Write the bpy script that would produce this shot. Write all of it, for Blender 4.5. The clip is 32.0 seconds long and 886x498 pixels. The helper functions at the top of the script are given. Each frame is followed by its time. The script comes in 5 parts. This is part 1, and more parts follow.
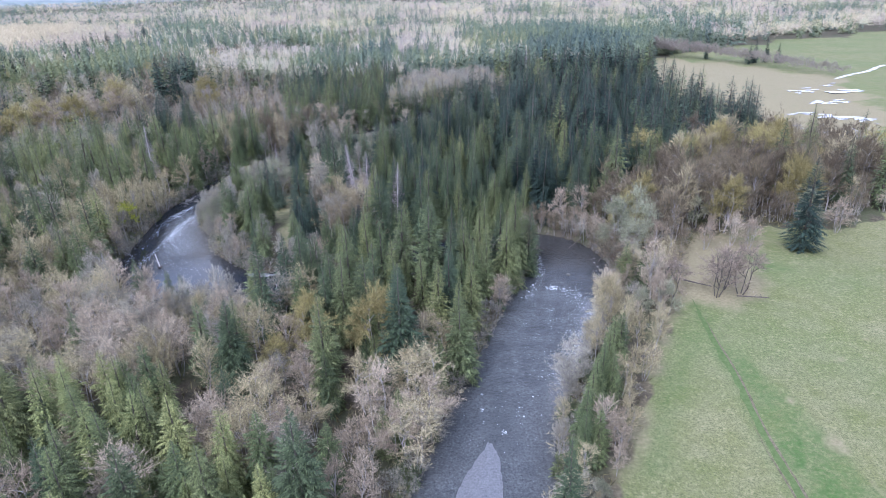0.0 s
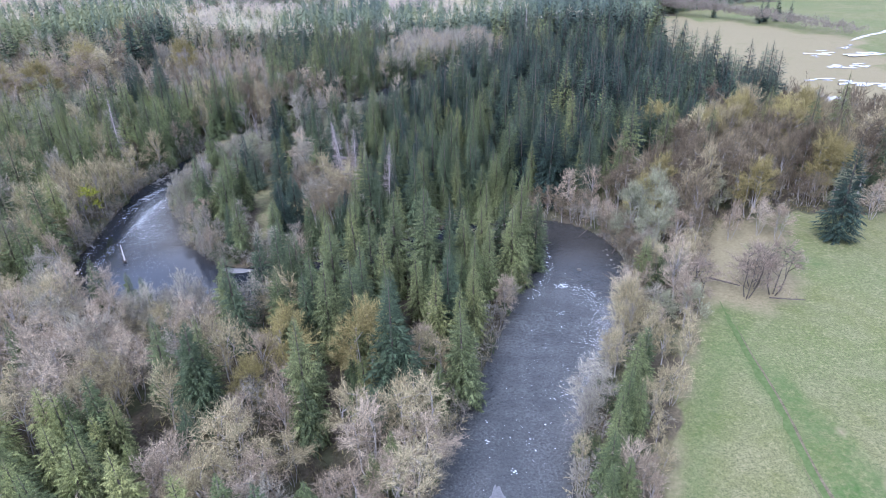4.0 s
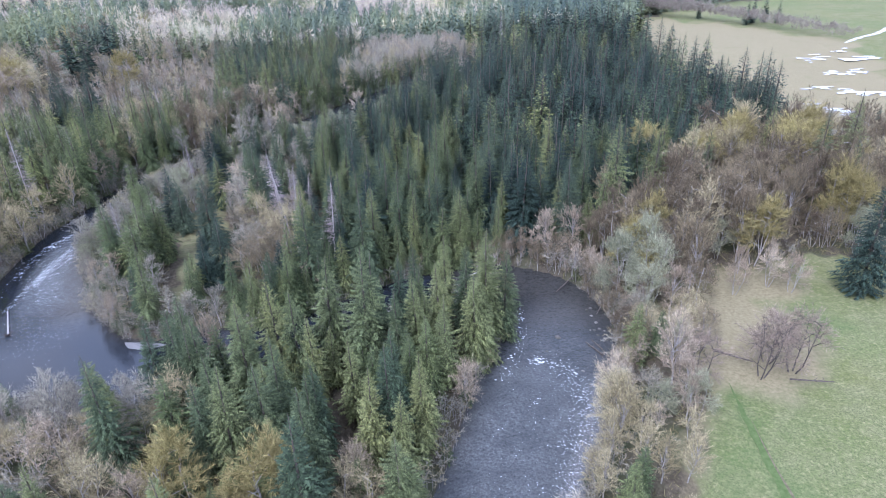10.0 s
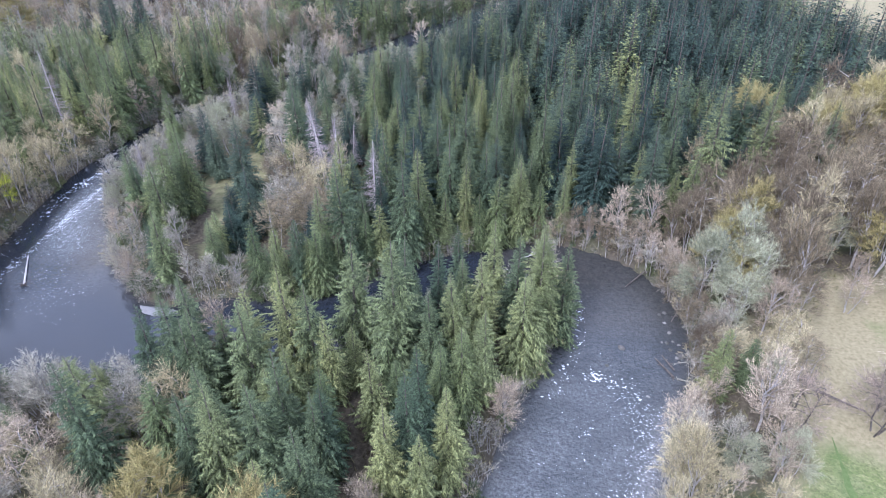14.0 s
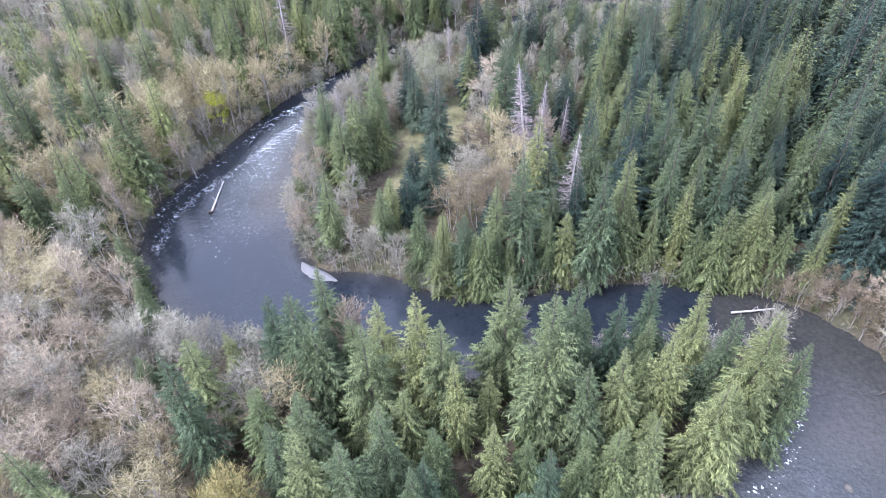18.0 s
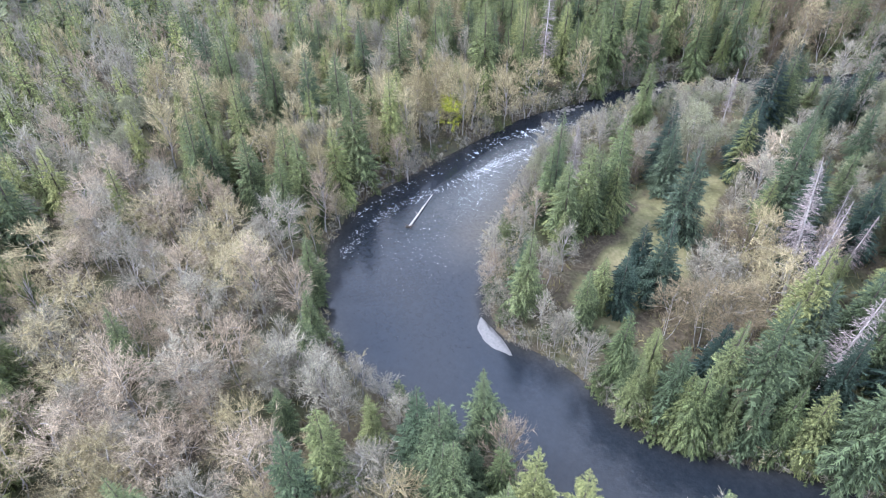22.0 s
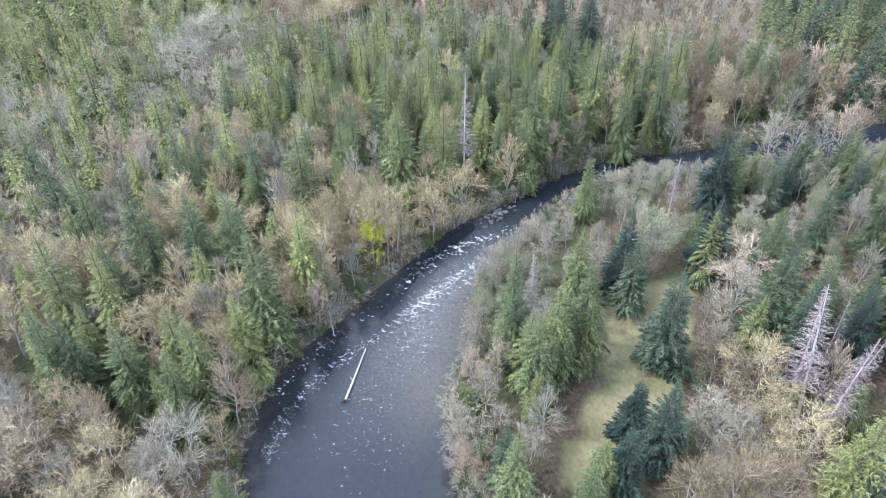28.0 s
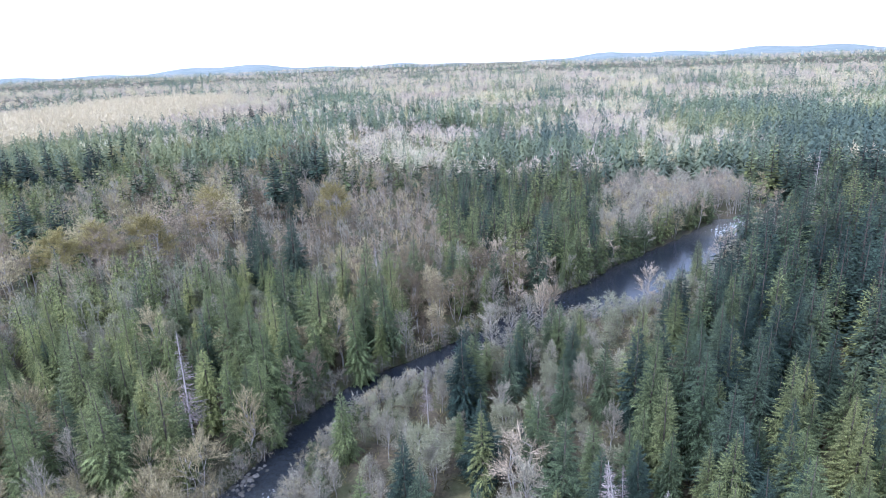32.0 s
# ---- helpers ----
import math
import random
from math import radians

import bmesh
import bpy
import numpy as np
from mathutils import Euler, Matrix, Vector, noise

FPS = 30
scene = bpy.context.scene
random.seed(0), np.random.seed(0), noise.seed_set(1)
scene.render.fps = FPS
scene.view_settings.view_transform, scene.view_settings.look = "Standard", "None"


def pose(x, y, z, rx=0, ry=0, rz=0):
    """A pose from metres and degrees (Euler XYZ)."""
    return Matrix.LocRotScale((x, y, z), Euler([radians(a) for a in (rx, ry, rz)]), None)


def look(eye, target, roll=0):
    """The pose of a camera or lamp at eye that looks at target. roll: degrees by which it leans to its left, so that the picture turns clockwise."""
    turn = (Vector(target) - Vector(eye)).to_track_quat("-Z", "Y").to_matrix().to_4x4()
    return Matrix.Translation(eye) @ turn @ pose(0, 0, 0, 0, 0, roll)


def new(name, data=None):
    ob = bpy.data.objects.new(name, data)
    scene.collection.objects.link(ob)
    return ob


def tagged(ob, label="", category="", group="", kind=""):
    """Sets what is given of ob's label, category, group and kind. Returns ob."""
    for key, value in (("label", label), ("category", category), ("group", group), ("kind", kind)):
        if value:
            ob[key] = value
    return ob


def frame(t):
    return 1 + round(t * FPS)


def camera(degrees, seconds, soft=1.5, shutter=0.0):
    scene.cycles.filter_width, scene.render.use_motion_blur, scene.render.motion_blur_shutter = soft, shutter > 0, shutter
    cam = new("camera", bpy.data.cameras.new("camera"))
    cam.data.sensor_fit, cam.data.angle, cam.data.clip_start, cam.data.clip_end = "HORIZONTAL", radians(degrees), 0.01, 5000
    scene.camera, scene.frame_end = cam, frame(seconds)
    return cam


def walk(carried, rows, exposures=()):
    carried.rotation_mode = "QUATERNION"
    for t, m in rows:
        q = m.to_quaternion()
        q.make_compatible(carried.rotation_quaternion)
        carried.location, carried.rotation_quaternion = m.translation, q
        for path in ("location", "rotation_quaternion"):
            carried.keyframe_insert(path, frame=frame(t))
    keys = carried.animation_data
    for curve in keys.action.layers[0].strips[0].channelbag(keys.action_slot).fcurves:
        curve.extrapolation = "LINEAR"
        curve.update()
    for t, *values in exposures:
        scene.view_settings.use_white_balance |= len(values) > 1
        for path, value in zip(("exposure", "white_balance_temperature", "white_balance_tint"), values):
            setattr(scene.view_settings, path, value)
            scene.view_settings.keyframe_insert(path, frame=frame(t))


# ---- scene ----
cam = camera(71.34, 32.0, soft=0.55)
EXPOSURES = [(0.0, 0.94, 5110, 22), (6.0, 1.03, 5100, 22), (12.0, 1.14, 5110, 22), (17.0, 1.67, 5370, 22), (20.0, 1.7, 5410, 20), (22.0, 1.6, 5460, 16), (28.0, 1.57, 5480, 15), (30.0, 1.55, 5350, 21), (31.0, 1.42, 5230, 20), (32.0, 1.05, 5070, 18)]
walk(cam, [
    (0.0, look((0.02, 0.02, 74.98), (-0.13, 91.84, 35.37), -1.78)),
    (0.5, look((-0.04, 2.49, 75.07), (-0.06, 93.90, 34.53), -1.79)),
    (1.0, look((-0.14, 4.88, 75.14), (-0.03, 95.89, 33.70), -1.75)),
    (1.5, look((-0.26, 7.23, 75.20), (-0.02, 97.83, 32.89), -1.74)),
    (2.0, look((-0.34, 9.55, 75.26), (-0.02, 99.73, 32.05), -1.72)),
    (2.5, look((-0.39, 11.84, 75.27), (-0.01, 101.62, 31.23), -1.71)),
    (4.5, look((-0.71, 21.77, 75.43), (0.11, 110.74, 29.79), -1.74)),
    (5.0, look((-0.64, 24.24, 75.39), (0.26, 113.21, 29.74), -1.78)),
    (5.5, look((-0.48, 26.68, 75.35), (0.71, 115.71, 29.81), -1.76)),
    (6.0, look((-0.09, 29.09, 75.36), (1.79, 118.14, 29.91), -1.76)),
    (6.5, look((0.69, 31.57, 75.36), (3.12, 120.59, 29.87), -1.74)),
    (7.0, look((1.77, 34.05, 75.41), (4.37, 123.03, 29.85), -1.68)),
    (7.5, look((2.91, 36.51, 75.49), (5.65, 125.45, 29.86), -1.69)),
    (8.0, look((3.78, 38.89, 75.59), (6.63, 127.78, 29.88), -1.63)),
    (8.5, look((4.59, 41.33, 75.60), (7.58, 130.22, 29.89), -1.61)),
    (9.0, look((5.46, 43.78, 75.53), (8.57, 132.65, 29.79), -1.67)),
    (9.5, look((6.46, 46.10, 75.49), (9.51, 135.02, 29.83), -1.85)),
    (10.0, look((7.45, 48.50, 75.41), (10.39, 137.37, 29.64), -2.06)),
    (10.5, look((8.38, 50.97, 75.39), (11.23, 139.42, 28.82), -2.20)),
    (11.0, look((9.24, 53.39, 75.43), (11.99, 141.02, 27.32), -2.20)),
    (11.5, look((10.04, 55.95, 75.55), (12.29, 142.70, 25.86), -2.37)),
    (12.0, look((10.42, 58.60, 75.67), (11.58, 144.51, 24.50), -2.41)),
    (12.5, look((10.43, 61.39, 75.69), (9.95, 146.54, 23.25), -2.22)),
    (13.0, look((10.21, 64.30, 75.57), (7.52, 148.60, 21.85), -1.78)),
    (13.5, look((10.08, 67.15, 75.42), (5.12, 150.58, 20.52), -1.39)),
    (15.5, look((11.00, 77.76, 74.67), (-5.33, 157.29, 16.28), -1.37)),
    (16.0, look((10.97, 80.86, 75.04), (-8.98, 158.33, 15.04), -1.88)),
    (16.5, look((10.87, 83.96, 75.37), (-13.39, 159.18, 14.11), -1.94)),
    (17.0, look((10.62, 87.05, 75.52), (-18.18, 159.82, 13.26), -1.82)),
    (17.5, look((9.96, 90.21, 75.60), (-23.15, 160.16, 12.27), -2.37)),
    (18.0, look((9.05, 93.26, 75.54), (-28.07, 160.38, 11.37), -2.75)),
    (18.5, look((7.96, 95.99, 75.39), (-33.17, 160.22, 10.72), -2.77)),
    (19.0, look((6.84, 98.37, 75.29), (-38.22, 159.64, 10.36), -2.51)),
    (19.5, look((5.50, 100.49, 75.30), (-43.34, 158.65, 10.26), -2.46)),
    (20.0, look((3.94, 102.40, 75.40), (-48.32, 157.42, 10.27), -2.17)),
    (20.5, look((2.09, 104.22, 75.52), (-53.09, 156.43, 10.48), -1.70)),
    (21.0, look((0.01, 105.94, 75.50), (-57.64, 155.44, 10.50), -0.96)),
    (21.5, look((-2.09, 107.65, 75.21), (-61.55, 155.24, 10.41), -0.65)),
    (22.0, look((-4.14, 109.33, 74.82), (-64.84, 155.72, 10.30), -0.58)),
    (22.5, look((-6.11, 110.89, 74.52), (-67.62, 156.47, 10.18), -0.50)),
    (23.0, look((-8.17, 112.20, 74.46), (-70.16, 157.20, 10.18), -0.36)),
    (23.5, look((-10.35, 113.22, 74.77), (-72.16, 158.28, 10.37), -0.09)),
    (24.0, look((-12.54, 114.13, 75.27), (-73.45, 160.21, 10.72), 0.14)),
    (24.5, look((-14.72, 115.02, 75.81), (-74.35, 162.51, 11.09), 0.33)),
    (26.5, look((-22.94, 119.06, 76.79), (-77.84, 171.76, 11.93), -0.15)),
    (27.0, look((-24.76, 120.50, 76.68), (-78.97, 174.78, 12.54), -0.51)),
    (27.5, look((-26.62, 121.99, 76.71), (-80.79, 178.82, 14.78), -0.83)),
    (28.0, look((-28.25, 123.53, 76.77), (-81.56, 183.95, 17.55), -1.19)),
    (28.5, look((-29.79, 125.09, 76.88), (-81.60, 189.46, 20.55), -1.41)),
    (29.0, look((-31.11, 126.52, 76.88), (-80.96, 195.06, 23.81), -1.60)),
    (29.5, look((-32.14, 127.68, 76.66), (-79.69, 200.60, 27.46), -1.94)),
    (30.0, look((-32.97, 128.51, 76.45), (-77.40, 205.77, 31.10), -2.21)),
    (30.5, look((-33.68, 129.05, 76.49), (-73.97, 210.64, 35.04), -2.28)),
    (31.0, look((-34.24, 129.49, 76.56), (-68.57, 215.56, 38.97), -2.37)),
    (31.5, look((-34.97, 130.09, 76.46), (-62.74, 220.04, 42.74), -2.32)),
    (32.0, look((-35.82, 130.58, 76.25), (-56.86, 223.71, 46.50), -2.23)),
], EXPOSURES)
# ---------- world, sun, exposure ----------
SUN_EL, SUN_AZ = radians(48), radians(215)
world = bpy.data.worlds.new("overcast_sky")
scene.world = world
world.use_nodes = True
wn, wl = world.node_tree.nodes, world.node_tree.links
wn.clear()
sky = wn.new("ShaderNodeTexSky")
sky.sky_type, sky.sun_disc, sky.sun_elevation, sky.sun_rotation = "NISHITA", False, SUN_EL, SUN_AZ
sky.dust_density, sky.air_density = 4.0, 1.0
veil = wn.new("ShaderNodeHueSaturation")
veil.inputs["Saturation"].default_value = 0.35
bg = wn.new("ShaderNodeBackground")
bg.inputs["Strength"].default_value = 0.08
wout = wn.new("ShaderNodeOutputWorld")
wl.new(sky.outputs[0], veil.inputs["Color"])
wl.new(veil.outputs[0], bg.inputs["Color"])
cloud = wn.new("ShaderNodeBackground")
cloud.inputs["Strength"].default_value = 0.77
where = wn.new("ShaderNodeTexCoord")
puffs = wn.new("ShaderNodeTexNoise")
puffs.inputs["Scale"].default_value, puffs.inputs["Detail"].default_value, puffs.inputs["Roughness"].default_value = 2.2, 6.0, 0.6
wl.new(where.outputs["Generated"], puffs.inputs["Vector"])
cover = wn.new("ShaderNodeValToRGB")
cover.color_ramp.elements[0].position, cover.color_ramp.elements[0].color = 0.40, (0.54, 0.70, 0.99, 1)
cover.color_ramp.elements[1].position, cover.color_ramp.elements[1].color = 0.60, (1.18, 1.15, 1.10, 1)
wl.new(puffs.outputs["Fac"], cover.inputs[0])
height = wn.new("ShaderNodeSeparateXYZ")
wl.new(where.outputs["Generated"], height.inputs[0])
low = wn.new("ShaderNodeMapRange")
low.inputs["From Min"].default_value, low.inputs["From Max"].default_value = 0.08, 0.30
wl.new(height.outputs["Z"], low.inputs["Value"])
haze = wn.new("ShaderNodeMix")
haze.data_type = "RGBA"
haze.inputs[6].default_value = (1.0, 1.0, 1.02, 1)
wl.new(low.outputs["Result"], haze.inputs[0])
wl.new(cover.outputs[0], haze.inputs[7])
wl.new(haze.outputs[2], cloud.inputs["Color"])
both = wn.new("ShaderNodeAddShader")
wl.new(bg.outputs[0], both.inputs[0])
wl.new(cloud.outputs[0], both.inputs[1])
wl.new(both.outputs[0], wout.inputs["Surface"])
sun = new("sun", bpy.data.lights.new("sun", "SUN"))
sun.data.energy, sun.data.angle, sun.data.color = 1.8, radians(12), (1.0, 0.95, 0.88)
sun.matrix_basis = look((math.sin(SUN_AZ) * 100, math.cos(SUN_AZ) * 100, 111), (0, 0, 0))


# ---------- materials ----------
def ramp(nt, fac, stops):
    r = nt.nodes.new("ShaderNodeValToRGB")
    r.color_ramp.interpolation = "LINEAR"
    while len(r.color_ramp.elements) < len(stops):
        r.color_ramp.elements.new(0.5)
    for e, (p, c) in zip(r.color_ramp.elements, stops):
        e.position, e.color = p, (*c, 1)
    nt.links.new(fac, r.inputs[0])
    return r.outputs[0]


def blend(nt, fac, a, b, mode="MIX"):
    m = nt.nodes.new("ShaderNodeMix")
    m.data_type, m.blend_type = "RGBA", mode
    for value, slot in ((fac, 0), (a, 6), (b, 7)):
        if isinstance(value, (int, float)):
            m.inputs[slot].default_value = value
        elif isinstance(value, tuple):
            m.inputs[slot].default_value = (*value, 1)
        else:
            nt.links.new(value, m.inputs[slot])
    return m.outputs[2]


def noise_of(nt, scale, detail=3.0, rough=0.55, space="Object"):
    tc = nt.nodes.new("ShaderNodeTexCoord")
    n = nt.nodes.new("ShaderNodeTexNoise")
    n.inputs["Scale"].default_value, n.inputs["Detail"].default_value, n.inputs["Roughness"].default_value = scale, detail, rough
    nt.links.new(tc.outputs[space], n.inputs["Vector"])
    return n.outputs["Fac"]


def math_of(nt, op, a, b=0.0):
    m = nt.nodes.new("ShaderNodeMath")
    m.operation = op
    for value, slot in ((a, 0), (b, 1)):
        if isinstance(value, (int, float)):
            m.inputs[slot].default_value = value
        else:
            nt.links.new(value, m.inputs[slot])
    return m.outputs[0]


def blank(name, rough=0.85, spec=0.25):
    m = bpy.data.materials.new(name)
    m.use_nodes = True
    nt = m.node_tree
    b = nt.nodes["Principled BSDF"]
    b.inputs["Roughness"].default_value = rough
    b.inputs["Specular IOR Level"].default_value = spec
    return m, nt, b


def bumped(nt, b, fac, strength, distance):
    bump = nt.nodes.new("ShaderNodeBump")
    bump.inputs["Strength"].default_value, bump.inputs["Distance"].default_value = strength, distance
    nt.links.new(fac, bump.inputs["Height"])
    nt.links.new(bump.outputs[0], b.inputs["Normal"])


def sheer(nt, b, col, share=0.18):
    """Thin sprays let part of the light through."""
    t, mix = nt.nodes.new("ShaderNodeBsdfTranslucent"), nt.nodes.new("ShaderNodeMixShader")
    mix.inputs[0].default_value = share
    nt.links.new(col, t.inputs["Color"])
    nt.links.new(b.outputs[0], mix.inputs[1])
    nt.links.new(t.outputs[0], mix.inputs[2])
    nt.links.new(mix.outputs[0], nt.nodes["Material Output"].inputs["Surface"])


def foliage(name, dark, mid, light, rough=0.8):
    """Needles, twigs or buds: a tone for each tree and for each spray."""
    m, nt, b = blank(name, rough, 0.2)
    info, geo = nt.nodes.new("ShaderNodeObjectInfo"), nt.nodes.new("ShaderNodeNewGeometry")
    tree = ramp(nt, info.outputs["Random"], ((0.0, dark), (0.5, mid), (1.0, light)))
    leaf = ramp(nt, geo.outputs["Random Per Island"], ((0.0, (0.30, 0.30, 0.30)), (0.6, (0.95, 0.95, 0.95)), (1.0, (1.75, 1.72, 1.6))))
    col = blend(nt, 1.0, tree, leaf, "MULTIPLY")
    nt.links.new(col, b.inputs["Base Color"])
    sheer(nt, b, col)
    return m


def woods(name, stops):
    """The joined far woods: a tone for each tree, carried by the mesh."""
    m, nt, b = blank(name, 0.85, 0.15)
    at = nt.nodes.new("ShaderNodeAttribute")
    at.attribute_name = "tone"
    geo = nt.nodes.new("ShaderNodeNewGeometry")
    leaf = ramp(nt, geo.outputs["Random Per Island"], ((0.0, (0.80, 0.80, 0.80)), (1.0, (1.20, 1.19, 1.15))))
    col = blend(nt, 1.0, ramp(nt, at.outputs["Fac"], stops), leaf, "MULTIPLY")
    nt.links.new(col, b.inputs["Base Color"])
    sheer(nt, b, col)
    return m


def bark(name, dark, light, scale=3.0):
    m, nt, b = blank(name, 0.9, 0.2)
    fac = noise_of(nt, scale, 4)
    nt.links.new(ramp(nt, fac, ((0.3, dark), (0.7, light))), b.inputs["Base Color"])
    bumped(nt, b, fac, 0.6, 0.05)
    return m


M = {}
M["fir"] = foliage("fir_needles", (0.054, 0.079, 0.046), (0.108, 0.133, 0.062), (0.176, 0.190, 0.076))
M["dark_fir"] = foliage("dark_fir_needles", (0.024, 0.041, 0.034), (0.042, 0.065, 0.048), (0.076, 0.101, 0.064))
M["cedar"] = foliage("cedar_sprays", (0.083, 0.109, 0.049), (0.112, 0.137, 0.058), (0.151, 0.169, 0.071))
M["young"] = foliage("young_needles", (0.128, 0.152, 0.060), (0.176, 0.200, 0.076), (0.226, 0.240, 0.092))
M["alder"] = foliage("alder_twigs", (0.228, 0.211, 0.171), (0.296, 0.275, 0.221), (0.373, 0.347, 0.277))
M["pink"] = foliage("reddish_twigs", (0.285, 0.230, 0.168), (0.365, 0.302, 0.226), (0.450, 0.378, 0.286))
M["tan"] = foliage("tan_twigs", (0.300, 0.257, 0.150), (0.375, 0.325, 0.198), (0.455, 0.398, 0.250))
M["gold"] = foliage("golden_buds", (0.248, 0.212, 0.092), (0.299, 0.258, 0.109), (0.354, 0.308, 0.133))
M["rust"] = foliage("rusty_mossy_twigs", (0.119, 0.095, 0.066), (0.164, 0.133, 0.088), (0.225, 0.185, 0.119))
M["willow"] = foliage("willow_catkins", (0.214, 0.220, 0.146), (0.264, 0.268, 0.178), (0.314, 0.314, 0.212))
M["old"] = foliage("dark_mossy_twigs", (0.23, 0.185, 0.15), (0.28, 0.225, 0.18), (0.33, 0.27, 0.21))
M["lime"] = foliage("fresh_lime_leaves", (0.30, 0.33, 0.04), (0.34, 0.37, 0.05), (0.38, 0.40, 0.06))
M["undergrowth"] = foliage("undergrowth_leaves", (0.09, 0.10, 0.04), (0.13, 0.125, 0.055), (0.19, 0.155, 0.085))
M["shrub_green"] = foliage("evergreen_leaves", (0.050, 0.066, 0.030), (0.075, 0.095, 0.040), (0.110, 0.125, 0.050))
M["dead"] = foliage("dead_twigs", (0.216, 0.184, 0.184), (0.270, 0.232, 0.232), (0.324, 0.284, 0.281))
M["hedge"] = woods("hedge_twigs", ((0.0, (0.19, 0.165, 0.14)), (1.0, (0.29, 0.26, 0.21))))
M["poplar"] = woods("poplar_twigs", ((0.0, (0.44, 0.38, 0.26)), (1.0, (0.54, 0.47, 0.33))))
M["bark"] = bark("conifer_bark", (0.045, 0.036, 0.030), (0.115, 0.097, 0.084))
M["grey_bark"] = bark("alder_bark", (0.15, 0.138, 0.125), (0.40, 0.375, 0.35))
M["dark_bark"] = bark("mossy_dark_bark", (0.04, 0.035, 0.03), (0.11, 0.095, 0.08))
M["dead_bark"] = bark("bleached_wood", (0.24, 0.22, 0.21), (0.44, 0.41, 0.39))
# far and mid woods: base colours lightened to stand in for haze and sunlight
M["far_green"] = woods("far_conifer_needles", ((0.0, (0.094, 0.125, 0.110)), (0.4, (0.142, 0.176, 0.125)), (0.75, (0.197, 0.225, 0.132)), (1.0, (0.241, 0.256, 0.138))))
M["far_bare"] = woods("far_bare_twigs", ((0.0, (0.385, 0.315, 0.265)), (0.35, (0.430, 0.372, 0.308)), (0.6, (0.505, 0.432, 0.285)), (0.8, (0.445, 0.440, 0.315)), (1.0, (0.585, 0.490, 0.255))))
M["mid_green"] = woods("mid_conifer_needles", ((0.0, (0.083, 0.114, 0.098)), (0.4, (0.129, 0.157, 0.114)), (0.75, (0.177, 0.202, 0.117)), (1.0, (0.216, 0.231, 0.122))))
M["mid_bare"] = woods("mid_bare_twigs", ((0.0, (0.398, 0.328, 0.289)), (0.35, (0.438, 0.389, 0.338)), (0.6, (0.517, 0.448, 0.308)), (0.8, (0.448, 0.448, 0.338)), (1.0, (0.597, 0.506, 0.278))))

# distant hills: the blue-grey of aerial haze is painted into the base colour
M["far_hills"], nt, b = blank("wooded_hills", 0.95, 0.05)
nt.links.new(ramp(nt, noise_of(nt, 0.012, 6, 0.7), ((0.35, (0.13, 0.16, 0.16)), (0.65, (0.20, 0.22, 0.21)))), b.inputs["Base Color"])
# puddles: pale base colour paints in the bright sky they mirror
M["puddle"], nt, b = blank("silty_rainwater", 0.03, 0.8)
nt.links.new(ramp(nt, noise_of(nt, 0.3, 4), ((0.3, (0.24, 0.23, 0.21)), (0.7, (0.36, 0.35, 0.33)))), b.inputs["Base Color"])

# ground: leaf litter and moss in the woods, pasture on the open land, wet gravel along the water
M["ground"], nt, b = blank("forest_floor_and_pasture", 0.95, 0.1)
at_field, at_wet = nt.nodes.new("ShaderNodeAttribute"), nt.nodes.new("ShaderNodeAttribute")
at_field.attribute_name, at_wet.attribute_name = "pasture", "shore"
at_dry = nt.nodes.new("ShaderNodeAttribute")
at_dry.attribute_name = "dry"
fine, broad, huge = noise_of(nt, 1.6, 5, 0.65), noise_of(nt, 0.12, 4), noise_of(nt, 0.02, 3)
litter = ramp(nt, fine, ((0.25, (0.035, 0.030, 0.022)), (0.5, (0.075, 0.062, 0.042)), (0.75, (0.13, 0.108, 0.075))))
litter = blend(nt, ramp(nt, broad, ((0.45, (0, 0, 0)), (0.62, (0.75, 0.75, 0.75)))), litter, (0.055, 0.065, 0.03))
grass = ramp(nt, fine, ((0.25, (0.096, 0.104, 0.036)), (0.5, (0.131, 0.137, 0.050)), (0.8, (0.177, 0.174, 0.073))))
grass = blend(nt, ramp(nt, broad, ((0.38, (0, 0, 0)), (0.66, (0.65, 0.65, 0.65)))), grass, (0.19, 0.175, 0.10))
grass = blend(nt, ramp(nt, huge, ((0.42, (0, 0, 0)), (0.62, (0.7, 0.7, 0.7)))), grass, (0.095, 0.13, 0.042))
straw = ramp(nt, fine, ((0.3, (0.145, 0.122, 0.068)), (0.7, (0.245, 0.212, 0.125))))
at_lush = nt.nodes.new("ShaderNodeAttribute")
at_lush.attribute_name = "lush"
lush = ramp(nt, fine, ((0.3, (0.045, 0.080, 0.022)), (0.7, (0.080, 0.125, 0.038))))
tufts = noise_of(nt, 0.3, 7, 0.8)
grass = blend(nt, ramp(nt, tufts, ((0.45, (0, 0, 0)), (0.65, (0.6, 0.6, 0.6)))), grass, (0.190, 0.175, 0.098))
grass = blend(nt, ramp(nt, noise_of(nt, 3.2, 4, 0.7), ((0.44, (0, 0, 0)), (0.62, (0.85, 0.85, 0.85)))), grass, (0.070, 0.082, 0.034))
grass = blend(nt, ramp(nt, noise_of(nt, 1.3, 6, 0.8), ((0.5, (0, 0, 0)), (0.66, (0.75, 0.75, 0.75)))), grass, (0.235, 0.215, 0.112))
rich = math_of(nt, "MULTIPLY", at_lush.outputs["Fac"], ramp(nt, noise_of(nt, 0.55, 6, 0.75), ((0.36, (0.35, 0.35, 0.35)), (0.56, (1.25, 1.25, 1.25)))))
grass = blend(nt, rich, grass, lush)
